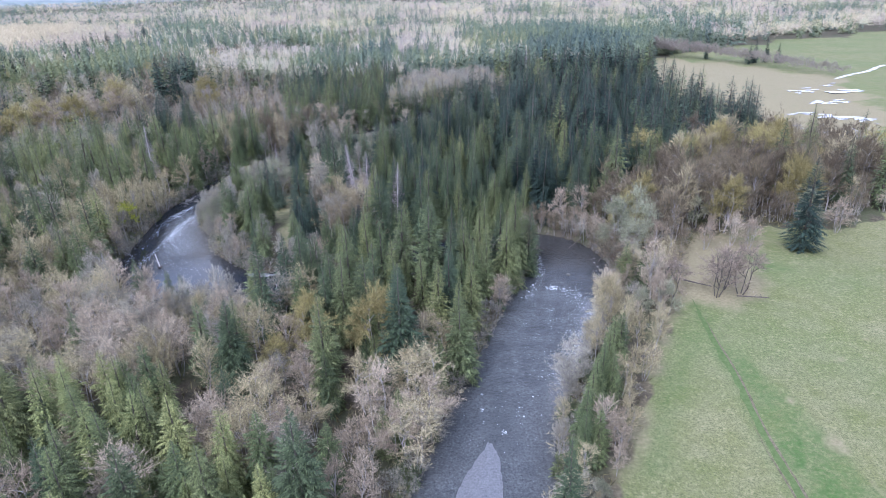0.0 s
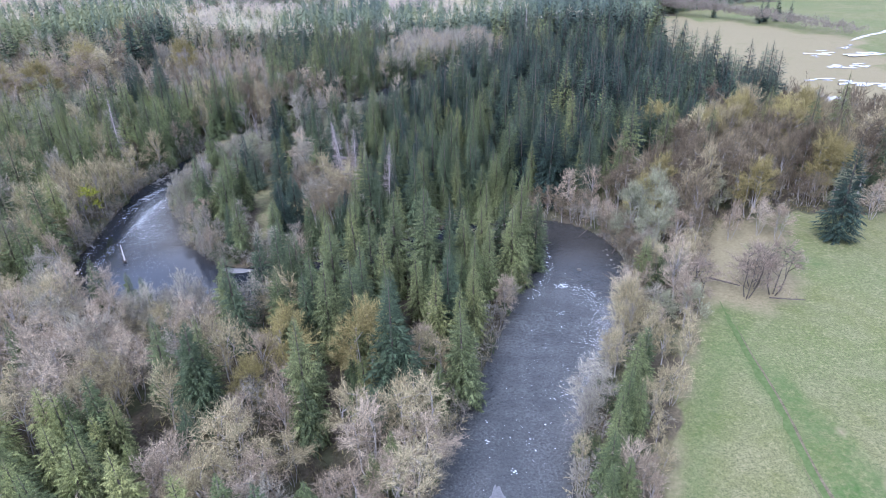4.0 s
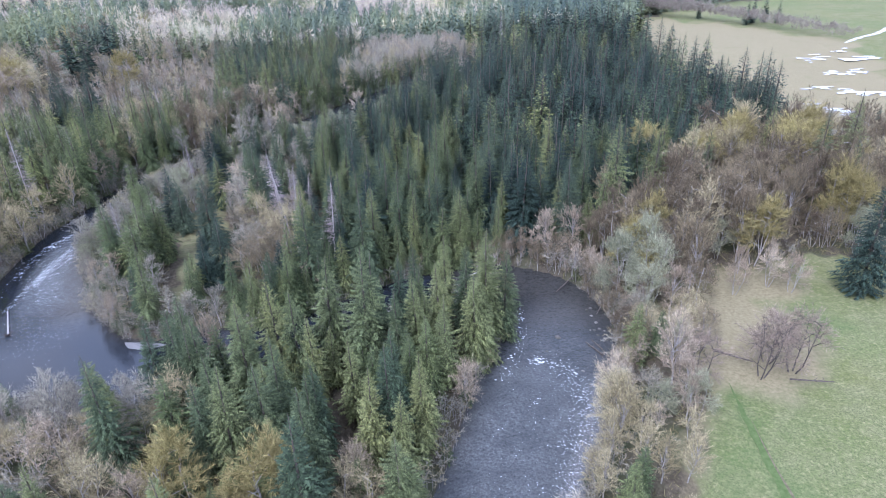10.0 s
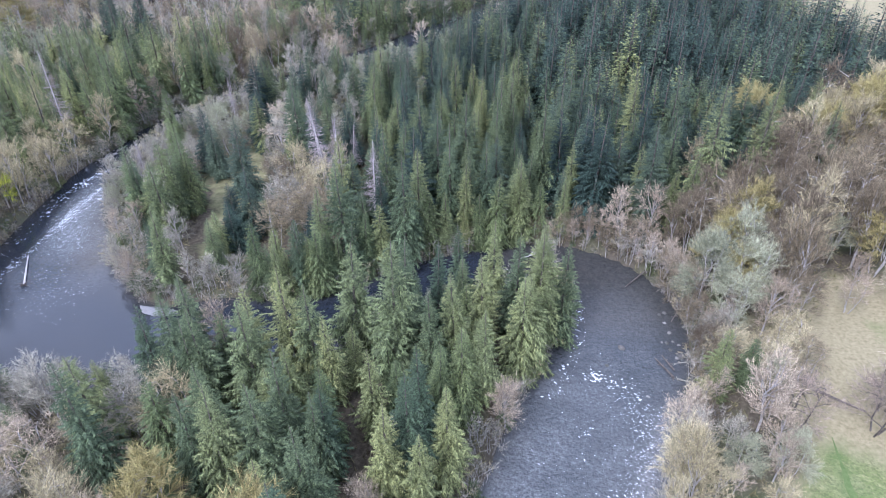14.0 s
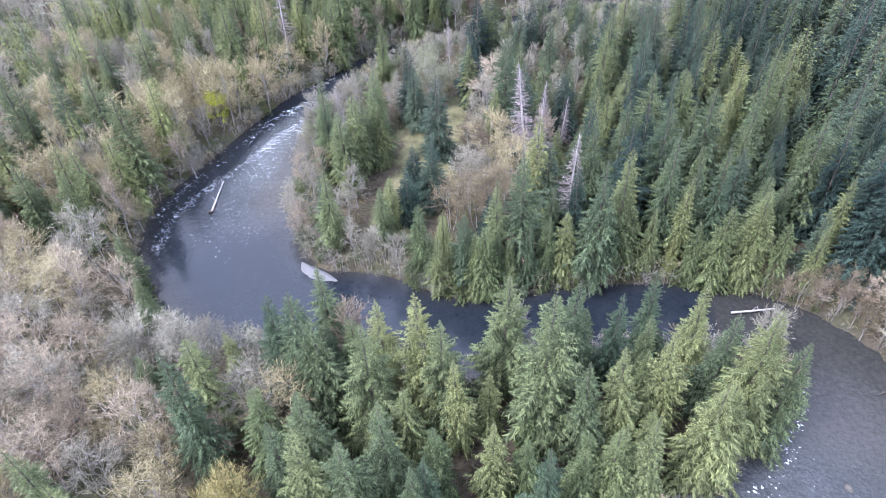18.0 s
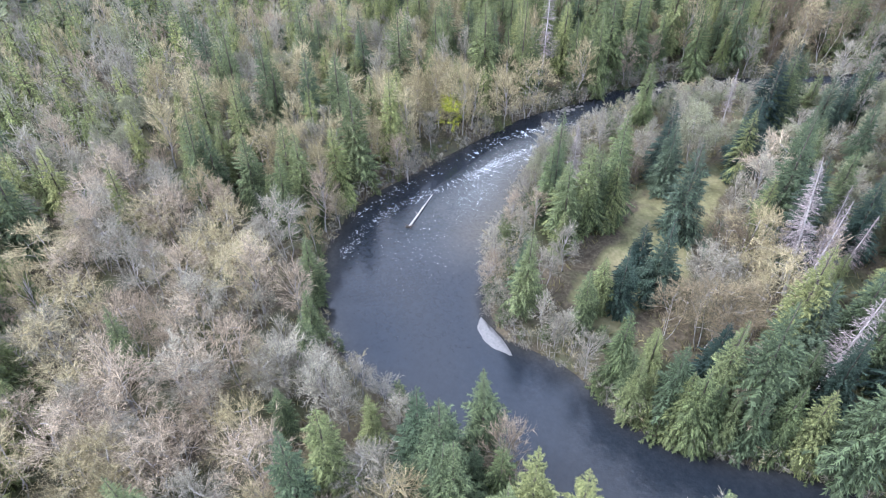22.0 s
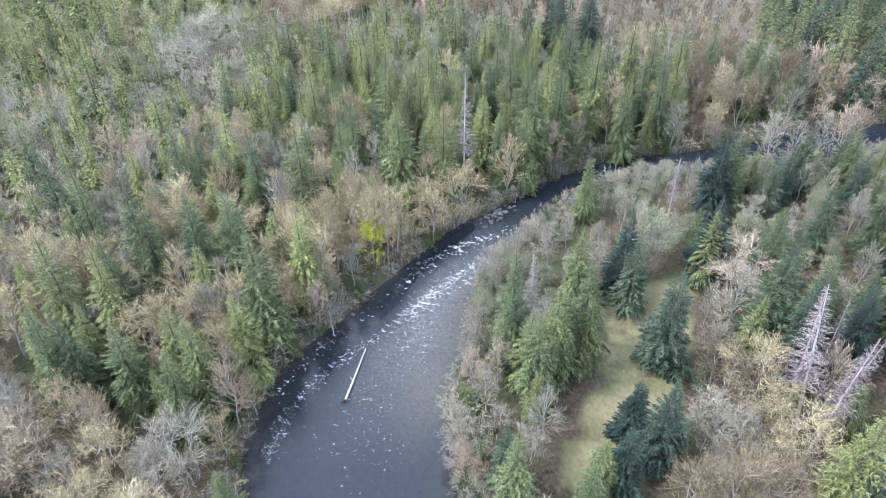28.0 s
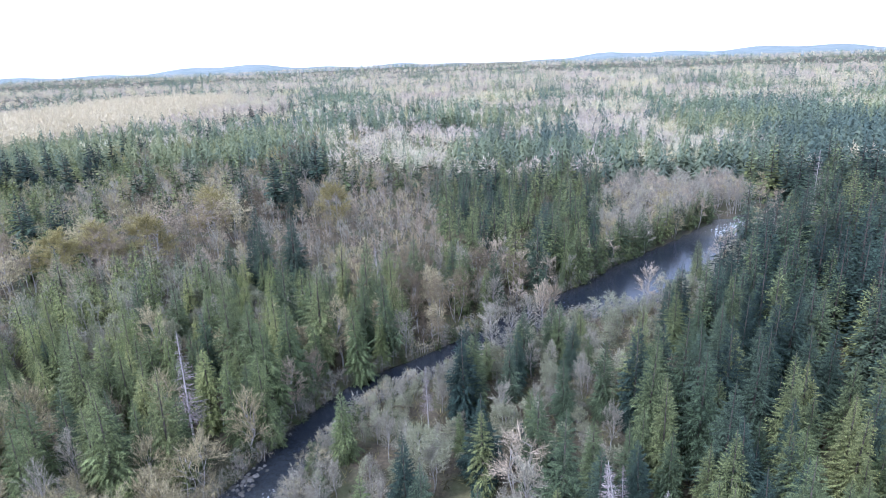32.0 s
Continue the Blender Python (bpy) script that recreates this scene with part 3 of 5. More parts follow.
trees("fir", (-43, 166, 12.5), (-58, 177, 18.5), (-58, 184, 17), (-56.5, 174.4, 10.5), (-55.5, 243, 17))
trees("fir", (-96.9, 144.5, 20), (-100.6, 139.2, 18), (-108, 162.5, 24), (-97.1, 159.6, 24), (-55.4, 239, 18))
trees("slim", (-50.5, 160.5, 18), (-63.6, 179.9, 17.5), (-53.5, 163, 14))
trees("cedar", (-44, 170.5, 12), (-57, 187.5, 20), (-50.2, 216.8, 16), (-56, 186.7, 15), (-59, 181.6, 19), (-61, 178.5, 15))
trees("dark", (-47.6, 250, 13))
trees("dark", (-48.4, 243.8, 15.0), (-38.3, 219.8, 9.0), (-36.3, 255.6, 14.0), (-57.1, 242.7, 18.0))
trees("cedar", (-64.7, 198.6, 17.0), (-65.4, 180.3, 16.0), (-75.8, 220.1, 15.0), (-92.8, 224.0, 20.0), (-96.9, 221.0, 18.0), (-31.4, 166.9, 9.0), (-22.8, 161.7, 13.0), (-19.8, 163.6, 12.0), (-21.4, 162.2, 15.0))
trees("cedar", (-123.5, 215.2, 24.0), (-107.4, 201.1, 24.0), (-118.0, 194.7, 20.0), (-119.2, 198.4, 18.0), (-94.8, 230.4, 23.0), (-93.3, 237.2, 23.0), (-86.6, 237.6, 21.0), (-82.9, 248.9, 21.0), (-107.9, 209.0, 18.0), (-114.2, 166.4, 20.0))
trees("maple", (-12.0, 86.9, 15.0), (-26.8, 80.3, 13.0), (-12.9, 78.1, 12.0), (-39.1, 80.0, 13.0), (-8.0, 80.7, 12.0), (-63.5, 99.0, 14.0), (-55.9, 108.7, 13.0), (-39.9, 82.6, 13.0), (-27.6, 76.4, 13.0), (-62.8, 113.8, 14.0))
trees("maple", (-102.2, 111.5, 14.0), (-100.9, 123.9, 14.0), (-75.3, 117.7, 12.0), (-79.0, 110.3, 13.0), (-67.6, 101.0, 12.0), (-60.0, 104.1, 12.0))
trees("tanmaple", (-32.4, 88.1, 15.0), (-5.5, 91.4, 16.0), (-2.6, 106.0, 14.0), (-6.4, 93.8, 14.0), (-5.7, 80.4, 14.0), (-31.7, 86.3, 12.0), (-86.7, 105.6, 13.0), (-78.0, 125.6, 14.0), (-102.0, 105.1, 14.0), (-62.0, 122.0, 10.0))
trees("tanmaple", (-23.6, 133.9, 9.0))
trees("greymaple", (-57.4, 128.6, 10.0), (-53.3, 132.1, 8.0), (-44.6, 133.3, 8.0), (-61.7, 124.1, 10.0), (-62.7, 115.0, 12.0), (-88.9, 134.3, 9.0), (-106.1, 114.8, 15.0), (-106.0, 124.8, 14.0), (-67.8, 101.5, 13.0), (-59.0, 105.2, 13.0))
trees("greymaple", (-47.9, 108.4, 12.0), (-59.8, 124.6, 12.0), (-55.3, 128.1, 10.0), (-59.2, 123.0, 11.0), (-76.7, 119.8, 14.0))
trees("rust", (-29.2, 176.3, 14.0), (-24.9, 176.2, 12.0), (-26.6, 179.2, 14.0), (-33.8, 174.1, 11.0), (-35.7, 191.6, 13.0), (-38.7, 195.4, 12.0), (-91.2, 282.4, 15.0), (-80.2, 281.8, 15.0), (-70.7, 275.2, 15.0), (-66.9, 281.2, 14.0))
trees("rust", (-53.4, 297.8, 14.0))
trees("tanalder", (-104.9, 185.4, 15.0), (-101.2, 185.9, 15.0), (-99.0, 190.3, 15.0), (-96.4, 197.9, 14.0), (-98.7, 174.1, 7.0), (-99.8, 173.1, 16.0), (-98.6, 187.4, 17.0), (-138.3, 136.2, 17.0), (-134.0, 141.2, 16.0), (-127.8, 144.9, 15.0))
trees("tanalder", (-85.1, 142.6, 10.0), (-89.2, 149.9, 9.0))
trees("alder", (-73.6, 182.2, 8.0), (-62.0, 164.0, 10.0), (-63.7, 163.2, 9.0), (-42.1, 160.9, 8.0), (-43.0, 159.9, 7.0), (-28.0, 178.6, 10.0), (-32.9, 181.0, 10.0), (-20.4, 175.1, 10.0), (-45.5, 208.5, 9.0), (-63.4, 171.7, 8.0))
trees("alder", (-71.7, 178.0, 7.0), (-68.3, 222.4, 10.0), (-58.1, 216.1, 10.0), (-74.2, 205.0, 10.0), (-64.7, 222.2, 9.0))
trees("rust", (54.6, 182.5, 18.0), (50.0, 176.1, 16.0), (65.6, 176.2, 15.0), (77.9, 180.1, 19.0), (89.4, 192.5, 20.0), (63.3, 180.5, 12.0), (122.2, 201.0, 20.0), (102, 190, 16))
trees("gold", (110.8, 213.4, 21.0), (119.3, 212.5, 20.0), (-33.8, 103.5, 11))
trees("pinkalder", (43.1, 181.6, 14.0), (37.2, 183.2, 13.0), (45.1, 170.3, 9.0), (39.2, 168.5, 9.0), (50.0, 128.3, 10.0), (57.1, 153.4, 13.0), (78.9, 168.7, 8.0), (86.7, 170.4, 8.0), (87.3, 162.5, 8.0), (13.5, 132.5, 10.0))
trees("pinkalder", (-3.8, 115.2, 9.0), (13.1, 133.4, 9.0), (-3.9, 113.7, 10.0))
trees("tanalder", (37.1, 121.2, 13.0), (33.7, 115.8, 11.0), (38.7, 114.1, 11.0), (31.0, 109.2, 10.0), (36.1, 118.7, 13.0), (39.8, 119.2, 10.0), (40.6, 112.3, 10.0), (36.4, 122.4, 13.0), (36.1, 123.4, 14.0), (30.7, 112.1, 9.0))
trees("tanalder", (20.4, 88.7, 7.0), (21.2, 75.4, 8.0))
trees("dark", (37.0, 330.3, 24.0), (56.6, 310.0, 24.0), (96.1, 276.9, 25.0), (121.8, 301.6, 25.0), (125.3, 287.6, 24.0), (126.6, 271.0, 23.0), (126.5, 262, 23.0), (128, 252, 21.0), (127, 243, 20.0), (124.1, 325.6, 24.0))
trees("dark", (246, 505, 17), (253, 511, 20), (262, 512, 19), (269, 506, 16), (183, 273, 6), (226, 540, 15))


for cx, cy in ((-340, 640), (-351, 708), (-349, 774), (-276, 716), (-310, 545), (-333, 403), (-316, 402), (-288, 402), (-312, 444), (-315, 480), (-186, 553), (-183, 682), (-167, 423), (-223, 310), (-128, 297)):
    trees("dark", *[(cx + 7 * math.cos(2.4 * k + cx), cy + (3 + 1.3 * k) * math.sin(2.4 * k + cx), 20 + (7 * k + cy) % 9) for k in range(5)])
trees("gold", (-195, 437, 20), (-198, 501, 21), (-167, 481, 20), (-292, 578, 22), (-286, 489, 20), (-311, 457, 19), (-131, 356, 19))
trees("rust", (-193, 451, 20), (-159, 517, 21), (-280, 440, 20), (-185, 466, 21), (-178, 412, 20), (-204, 490, 20), (-172, 505, 20))


# ---------- trees: shapes ----------
def prism(p, q, r0, r1, n=5):
    """A tapered limb from p to q: vertices and triangles."""
    p, q = np.asarray(p, float), np.asarray(q, float)
    d = (q - p) / (np.linalg.norm(q - p) + 1e-9)
    u = np.cross(d, (0.3, 0.9, 0.1) if abs(d[2]) > 0.8 else (0, 0, 1))
    u /= np.linalg.norm(u)
    v = np.cross(d, u)
    a = np.arange(n) * 2 * np.pi / n
    ring = np.cos(a)[:, None] * u + np.sin(a)[:, None] * v
    f = [(i, (i + 1) % n, n + i) for i in range(n)] + [((i + 1) % n, n + (i + 1) % n, n + i) for i in range(n)]
    return np.vstack([p + ring * r0, q + ring * r1]), np.array(f)


def joined(pieces):
    vs, fs, n = [], [], 0
    for v, f in pieces:
        vs.append(v)
        fs.append(f + n)
        n += len(v)
    return np.vstack(vs), np.vstack(fs)


def unit(v):
    return v / (np.linalg.norm(v, axis=-1, keepdims=True) + 1e-9)


def blades(p, q, w, r):
    """Slim triangles from p to q, each turned its own way."""
    side = unit(np.cross(q - p, r.normal(size=p.shape))) * np.reshape(w, (-1, 1))
    n = len(p)
    v = np.stack([p - side, p + side, q], 1).reshape(-1, 3)
    return v, np.arange(3 * n).reshape(-1, 3)


def conifer_shape(seed, h, r, clear, levels, per, sprays, droop, ragged=0.25, full=0.8, wide=0.24):
    """Crown of feathered, drooping branches round a straight stem. Returns stem and crown."""
    rr = np.random.RandomState(seed)
    lean = rr.normal(0, 0.012, 2)
    q = (np.arange(levels * per) + rr.uniform(0, 1, levels * per)) / (levels * per)
    u = 1 - (1 - q) ** 0.72
    z = clear * h + (1 - clear) * h * u
    a, b, c = rr.uniform(0, 6.28, 3)
    phi = np.arange(len(u)) * 2.399 + rr.uniform(-0.6, 0.6, len(u))
    size = r * np.clip((1 - u) * 1.25, 0, 1) ** full * np.clip(0.74 + 1.2 * u, 0, 1)
    size *= 1 + 0.16 * np.sin(2 * phi + 9 * u + a) + 0.14 * np.sin(3 * phi - 15 * u + b) + 0.08 * np.sin(37 * u + c)
    size = np.maximum(size * (1 - ragged * rr.uniform(0, 1, len(u)) ** 0.7 + 0.4 * ragged * (rr.uniform(0, 1, len(u)) > 0.85)), 0.16)
    out = np.stack([np.cos(phi), np.sin(phi), 0 * phi], 1)
    lift = (0.75 * u - droop * (1 - u) + rr.uniform(-0.12, 0.12, len(u)))[:, None]
    up = np.array([0, 0, 1.0])
    root = np.stack([z * lean[0], z * lean[1], z], 1)
    cross = np.cross(out, up)

    def along(s):
        s = np.reshape(s, (-1, 1))
        return root + size[:, None] * (out * s + up * (lift * s - (0.3 * droop + 0.1) * s * s))

    tris = []
    step = 0.7 / sprays
    for k in range(sprays):
        s = 0.3 + 0.7 * (k + 0.3) / sprays
        for sign in (-1, 1):
            j = rr.uniform(-0.5, 0.5, len(u)) * step
            a, b = along(s + j - 0.5 * step), along(s + j + 0.5 * step)
            reach = (size * wide * (1.25 - s) + 0.005 * h) * rr.uniform(0.5, 1.4, len(u))
            tip = along(s + j + 0.1) + cross * (sign * reach)[:, None] + up * (reach * (rr.uniform(-0.75, 0.35, len(u)) - 0.35 * droop))[:, None]
            tris.append(np.stack([a, b, tip], 1))
    a = along(0.75 + 0 * u)
    w = (0.05 * size + 0.03)[:, None]
    tris.append(np.stack([a + cross * w, a - cross * w, along(1.06 + 0 * u)], 1))
    v = np.concatenate(tris).reshape(-1, 3)
    crown = v, np.arange(len(v)).reshape(-1, 3)
    top = np.array([h * lean[0], h * lean[1], h])
    stem = joined([prism((0, 0, -0.6), top * 0.5, 0.0125 * h, 0.008 * h, 6), prism(top * 0.5, top, 0.008 * h, 0.001 * h, 6)])
    return stem, crown


def fork(rr, base, way, length, count, spread, start=0.3, up=0.15):
    """Children that leave limbs: their feet and ways."""
    n = len(base)
    t = np.tile((np.arange(count) + rr.uniform(0, 1, (n, count))) / count * (1 - start) + start, 1)
    t[:, -1] = 1.0
    foot = base[:, None] + way[:, None] * (length[:, None] * t)[..., None]
    turn = unit(rr.normal(size=(n, count, 3)))
    turn = turn - (turn * way[:, None]).sum(-1, keepdims=True) * way[:, None]
    d = unit(way[:, None] + spread * unit(turn) + np.array([0, 0, up]))
    return foot.reshape(-1, 3), d.reshape(-1, 3), t.ravel()


def bare_shape(seed, h, r, limbs, ends, twigs, thick=1.0, bole=0.3, stems=1, stout=1.0, upright=0.35):
    """A leafless tree: boles and crooked limbs in one shape, branches and their fans of fine twigs in the other."""
    rr = np.random.RandomState(seed)
    mid = np.array([0, 0, h * (0.52 + 0.48 * bole)])
    span = np.array([r, r, h * 0.48 * (1 - bole)])
    wood, lf, lm, lt = [], [], [], []
    for k in range(stems):
        a = 6.28 * k / stems + rr.uniform(-0.5, 0.5)
        foot = np.array([math.cos(a), math.sin(a), 0]) * (0 if stems == 1 else 0.03 * h)
        split = foot + np.array([math.cos(a) * r, math.sin(a) * r, 0]) * (0.04 if stems == 1 else 0.2) + np.array([0, 0, (bole + 0.12) * h])
        top = mid + np.array([math.cos(a), math.sin(a), 1.5]) * span * (0.12 if stems == 1 else 0.45)
        top[2] = min(top[2], 0.9 * h)
        bend = (split + top) / 2 + rr.normal(0, 0.03, 3) * [h, h, 0]
        k0 = 0.0125 * h * stout / math.sqrt(stems) * 1.15
        wood += [prism(foot - np.array([0, 0, 0.6]), split, k0, k0 * 0.8, 6), prism(split, bend, k0 * 0.8, k0 * 0.5, 5), prism(bend, top, k0 * 0.5, k0 * 0.16, 4)]
        n = max(2, round(limbs / stems))
        phi = a + np.arange(n) * 2.4 + rr.uniform(-0.4, 0.4, n) if stems == 1 else a + np.linspace(-1.4, 1.4, n)[rr.permutation(n)] + rr.uniform(-0.3, 0.3, n)
        t = np.clip((np.arange(n) + rr.uniform(0, 1, n)) / n, 0, 1)
        el = -0.75 + 2.1 * t + rr.uniform(-0.25, 0.25, n)
        way = np.stack([np.cos(phi) * np.cos(el), np.sin(phi) * np.cos(el), np.sin(el)], 1)
        p = np.where(t[:, None] < 0.45, split + (bend - split) * (t[:, None] / 0.45), bend + (top - bend) * ((t[:, None] - 0.45) / 0.55))
        q = mid + way * span * rr.uniform(0.5, 0.86, (n, 1))
        q[:, 2] = np.maximum(q[:, 2], p[:, 2] - 0.03 * h)
        lf.append(p)
        lt.append(q)
        lm.append((p + q) / 2 + rr.normal(0, 0.022, (n, 3)) * h + np.array([0, 0, 0.02 * h]))
    lf, lm, lt = np.vstack(lf), np.vstack(lm), np.vstack(lt)
    for p, m, q in zip(lf, lm, lt):
        wood += [prism(p, m, 0.0052 * h * stout, 0.0036 * h * stout, 4), prism(m, q, 0.0036 * h * stout, 0.001 * h, 3)]
    # branches leave the limbs, twigs leave the branches
    own = np.arange(ends) % len(lt)
    t = (0.25 + 0.75 * rr.uniform(0, 1, (ends, 1)) ** 0.8)
    root = np.where(t < 0.5, lf[own] + (lm[own] - lf[own]) * (2 * t), lm[own] + (lt[own] - lm[own]) * (2 * t - 1))
    run = unit(lt[own] - lm[own])
    way = unit(run + 0.95 * unit(rr.normal(size=(ends, 3))) + 0.35 * unit((root - mid) / span) + np.array([0, 0, upright]))
    size = (0.5 * r + 0.13 * h)
    far = size * rr.uniform(0.35, 0.8, (ends, 1))
    end = root + way * far
    end[:, 2] = np.maximum(end[:, 2], 0.05 * h)
    k = h / 18 * thick
    s = 0.25 + 0.75 * rr.uniform(0, 1, (ends, twigs, 1)) ** 0.75
    foot = root[:, None] * (1 - s) + end[:, None] * s
    dirs = unit(0.75 * way[:, None] + 0.75 * unit(rr.normal(size=(ends, twigs, 3))) + np.array([0, 0, 0.45 * upright]))
    tip = foot + dirs * (far[:, None] * rr.uniform(0.2, 0.5, (ends, twigs, 1)))
    twig = joined([blades(root, end, 0.042 * k, rr), blades(foot.reshape(-1, 3), tip.reshape(-1, 3), 0.03 * k * rr.uniform(0.6, 1.3, ends * twigs), rr)])
    return joined(wood), twig


def dead_shape(seed, h, r, count):
    """A dead conifer: stem with bare, slightly drooping branches."""
    rr = np.random.RandomState(seed)
    z = h * (0.3 + 0.69 * np.sort(rr.uniform(0, 1, count)))
    phi = rr.uniform(0, 6.28, count)
    L = r * np.clip(1.08 - (z / h - 0.3) / 0.72, 0.1, 1) * rr.uniform(0.5, 1.1, count)
    p = np.stack([0 * z, 0 * z, z], 1)
    d = unit(np.stack([np.cos(phi), np.sin(phi), rr.uniform(-0.35, 0.25, count)], 1))
    f2, w2, t2 = fork(rr, p, d, L, 14, 0.7, 0.15, -0.25)
    l2 = np.repeat(L, 14) * rr.uniform(0.15, 0.36, len(f2))
    return prism((0, 0, -0.6), (0, 0, h), 0.011 * h, 0.002 * h, 6), joined([blades(p, p + d * L[:, None], 0.045, rr), blades(f2, f2 + w2 * l2[:, None], 0.028, rr)])


def toned(name):
    """A foliage material whose tone for each tree comes from the joined mesh."""
    m = bpy.data.materials[name].copy()
    m.name = name + "_joined"
    nt = m.node_tree
    at = nt.nodes.new("ShaderNodeAttribute")
    at.attribute_name = "tone"
    for link in list(nt.links):
        if link.from_node.bl_idname == "ShaderNodeObjectInfo":
            nt.links.new(at.outputs["Fac"], link.to_socket)
        if link.from_socket.name == "Random Per Island":
            tones = link.to_node.color_ramp.elements
            leafy = any(word in name for word in ("needles", "sprays"))
            tones[0].color, tones[2].color = ((0.28, 0.28, 0.28, 1), (1.75, 1.72, 1.6, 1)) if leafy else ((0.5, 0.5, 0.5, 1), (1.45, 1.43, 1.34, 1))
    return m


# kind: name, parts, label, category, standard height, shapes near and further off
KINDS = {}


def add_kind(key, name, label, crown, bark_key, shapes, far_shapes, category="tree", part_names=("trunk", "crown")):
    sets = []
    for tier in (shapes, far_shapes):
        made = []
        for stem, top in tier:
            made.append((mesh_of(part_names[0], *stem, M[bark_key], True), mesh_of(part_names[1], *top, M[crown])))
        sets.append(made)
    KINDS[key] = (name, label, category, sets, part_names)


fir_near = [conifer_shape(q, 28, 5.4, 0.05, 42, 12, 10, 0.26, 0.36, 0.76, 0.19) for q in (1, 2, 3)]
fir_far = [conifer_shape(q, 28, 5.8, 0.05, 32, 10, 4, 0.26, 0.36, 0.75, 0.26) for q in (4, 5, 6)]
slim_near = [conifer_shape(q, 28, 4.5, 0.10, 40, 12, 10, 0.36, 0.42, 0.82, 0.18) for q in (7, 8, 19)]
slim_far = [conifer_shape(q, 28, 4.8, 0.1, 30, 10, 4, 0.36, 0.42, 0.8, 0.26) for q in (9, 10)]
cedar_near = [conifer_shape(q, 22, 4.5, 0.02, 40, 12, 10, 0.48, 0.34, 0.7, 0.18) for q in (11, 12, 17)]
cedar_far = [conifer_shape(q, 22, 4.9, 0.02, 30, 10, 4, 0.48, 0.34, 0.7, 0.26) for q in (13, 14)]
add_kind("fir", "fir_tree", "tall green fir with drooping layered branches in the riverside forest", "fir", "bark", fir_near, fir_far)
add_kind("slim", "hemlock_tree", "slim tall green hemlock with ragged drooping branches", "fir", "bark", slim_near, slim_far)
add_kind("dark", "dark_fir_tree", "dark blue-green fir standing in the dense conifer wood", "dark_fir", "bark", fir_near[:1], fir_far)
add_kind("broadfir", "broad_fir_tree", "broad dense dark-green fir standing in the mossy clearing", "dark_fir", "bark", [conifer_shape(q, 20, 4.6, 0.0, 36, 13, 10, 0.22, 0.22, 0.95, 0.2) for q in (91, 92)], fir_far)
add_kind("cedar", "cedar_tree", "yellowish-green cedar with dense sprays down to the ground", "cedar", "bark", cedar_near, cedar_far)
alder_near = [bare_shape(q, 18, 3.6, 17, 230, 18, 0.9, 0.05, 1, 0.85, 0.5) for q in (21, 22, 18)]
alder_far = [bare_shape(q, 18, 3.7, 13, 110, 12, 1.7, 0.05, 1, 0.85, 0.5) for q in (23, 24)]
maple_near = [bare_shape(q, 17, 5.2, 18, 260, 19, 0.9, 0.05, 3, 0.85) for q in (25, 26, 20)]
maple_far = [bare_shape(q, 17, 5.2, 14, 120, 12, 1.75, 0.05, 3, 0.85) for q in (27, 28)]
shrub_near = [bare_shape(q, 6, 2.7, 12, 90, 12, 1.5, 0.02, 4) for q in (29, 30)]
shrub_far = [bare_shape(q, 6, 2.7, 8, 36, 10, 2.8, 0.02, 4) for q in (31, 32)]
fir_low = [conifer_shape(q, 28, 6.0, 0.05, 28, 8, 3, 0.28, 0.36, 0.74, 0.21) for q in (51, 52, 50)]
cedar_low = [conifer_shape(q, 22, 5.1, 0.02, 26, 8, 3, 0.5, 0.34, 0.68, 0.21) for q in (53, 54)]
tiny_fir = [conifer_shape(q, 28, 6.2, 0.05, 26, 7, 1, 0.3, 0.36, 0.74, 0.32) for q in (61, 62)]
tiny_cedar = [conifer_shape(q, 22, 5.4, 0.02, 24, 7, 1, 0.5, 0.34, 0.68, 0.32) for q in (63, 64)]
TINY = dict(fir=tiny_fir, slim=tiny_fir, dark=tiny_fir, cedar=tiny_cedar, young=tiny_cedar)
alder_low = [bare_shape(q, 18, 3.8, 11, 90, 12, 1.8, 0.05, 1, 0.8, 0.5) for q in (55, 65)]
maple_low = [bare_shape(q, 17, 5.3, 12, 94, 12, 1.9, 0.05, 3) for q in (56, 66)]
LOW = dict(fir=fir_low, broadfir=fir_low, slim=fir_low, dark=fir_low, cedar=cedar_low, young=cedar_low, alder=alder_low, rustalder=alder_low, pinkalder=alder_low, tanalder=alder_low, willow=maple_low,
           maple=maple_low, greymaple=maple_low, tanmaple=maple_low, gold=maple_low, rust=maple_low, old=maple_low)
add_kind("alder", "alder_tree", "leafless grey alder with fine upright twigs", "alder", "grey_bark", alder_near, alder_far)
add_kind("pinkalder", "alder_tree", "leafless alder with reddish-grey twigs", "pink", "grey_bark", alder_near, alder_far)
add_kind("young", "young_conifer_tree", "young yellowish-green conifer in the dense plantation", "young", "bark", cedar_near, cedar_far)
add_kind("rustalder", "brown_alder_tree", "tall upright alder with rusty-brown catkins and a pale stem", "rust", "grey_bark", [bare_shape(q, 18, 2.7, 18, 230, 19, 0.8, 0.06, 1, 0.75, 0.9) for q in (67, 68, 69)], [bare_shape(q, 18, 2.9, 13, 110, 13, 1.5, 0.06, 1, 0.75, 0.9) for q in (70, 71)])
add_kind("tanalder", "cottonwood_tree", "tall leafless cottonwood with tan budding twigs", "tan", "grey_bark", alder_near, alder_far)
add_kind("maple", "maple_tree", "broad leafless maple with pale pinkish-grey twigs", "pink", "grey_bark", maple_near, maple_far)
add_kind("greymaple", "maple_tree", "broad leafless maple with pale grey twigs", "alder", "grey_bark", maple_near, maple_far)
add_kind("tanmaple", "maple_tree", "broad maple with tan moss and opening buds", "tan", "grey_bark", maple_near, maple_far)
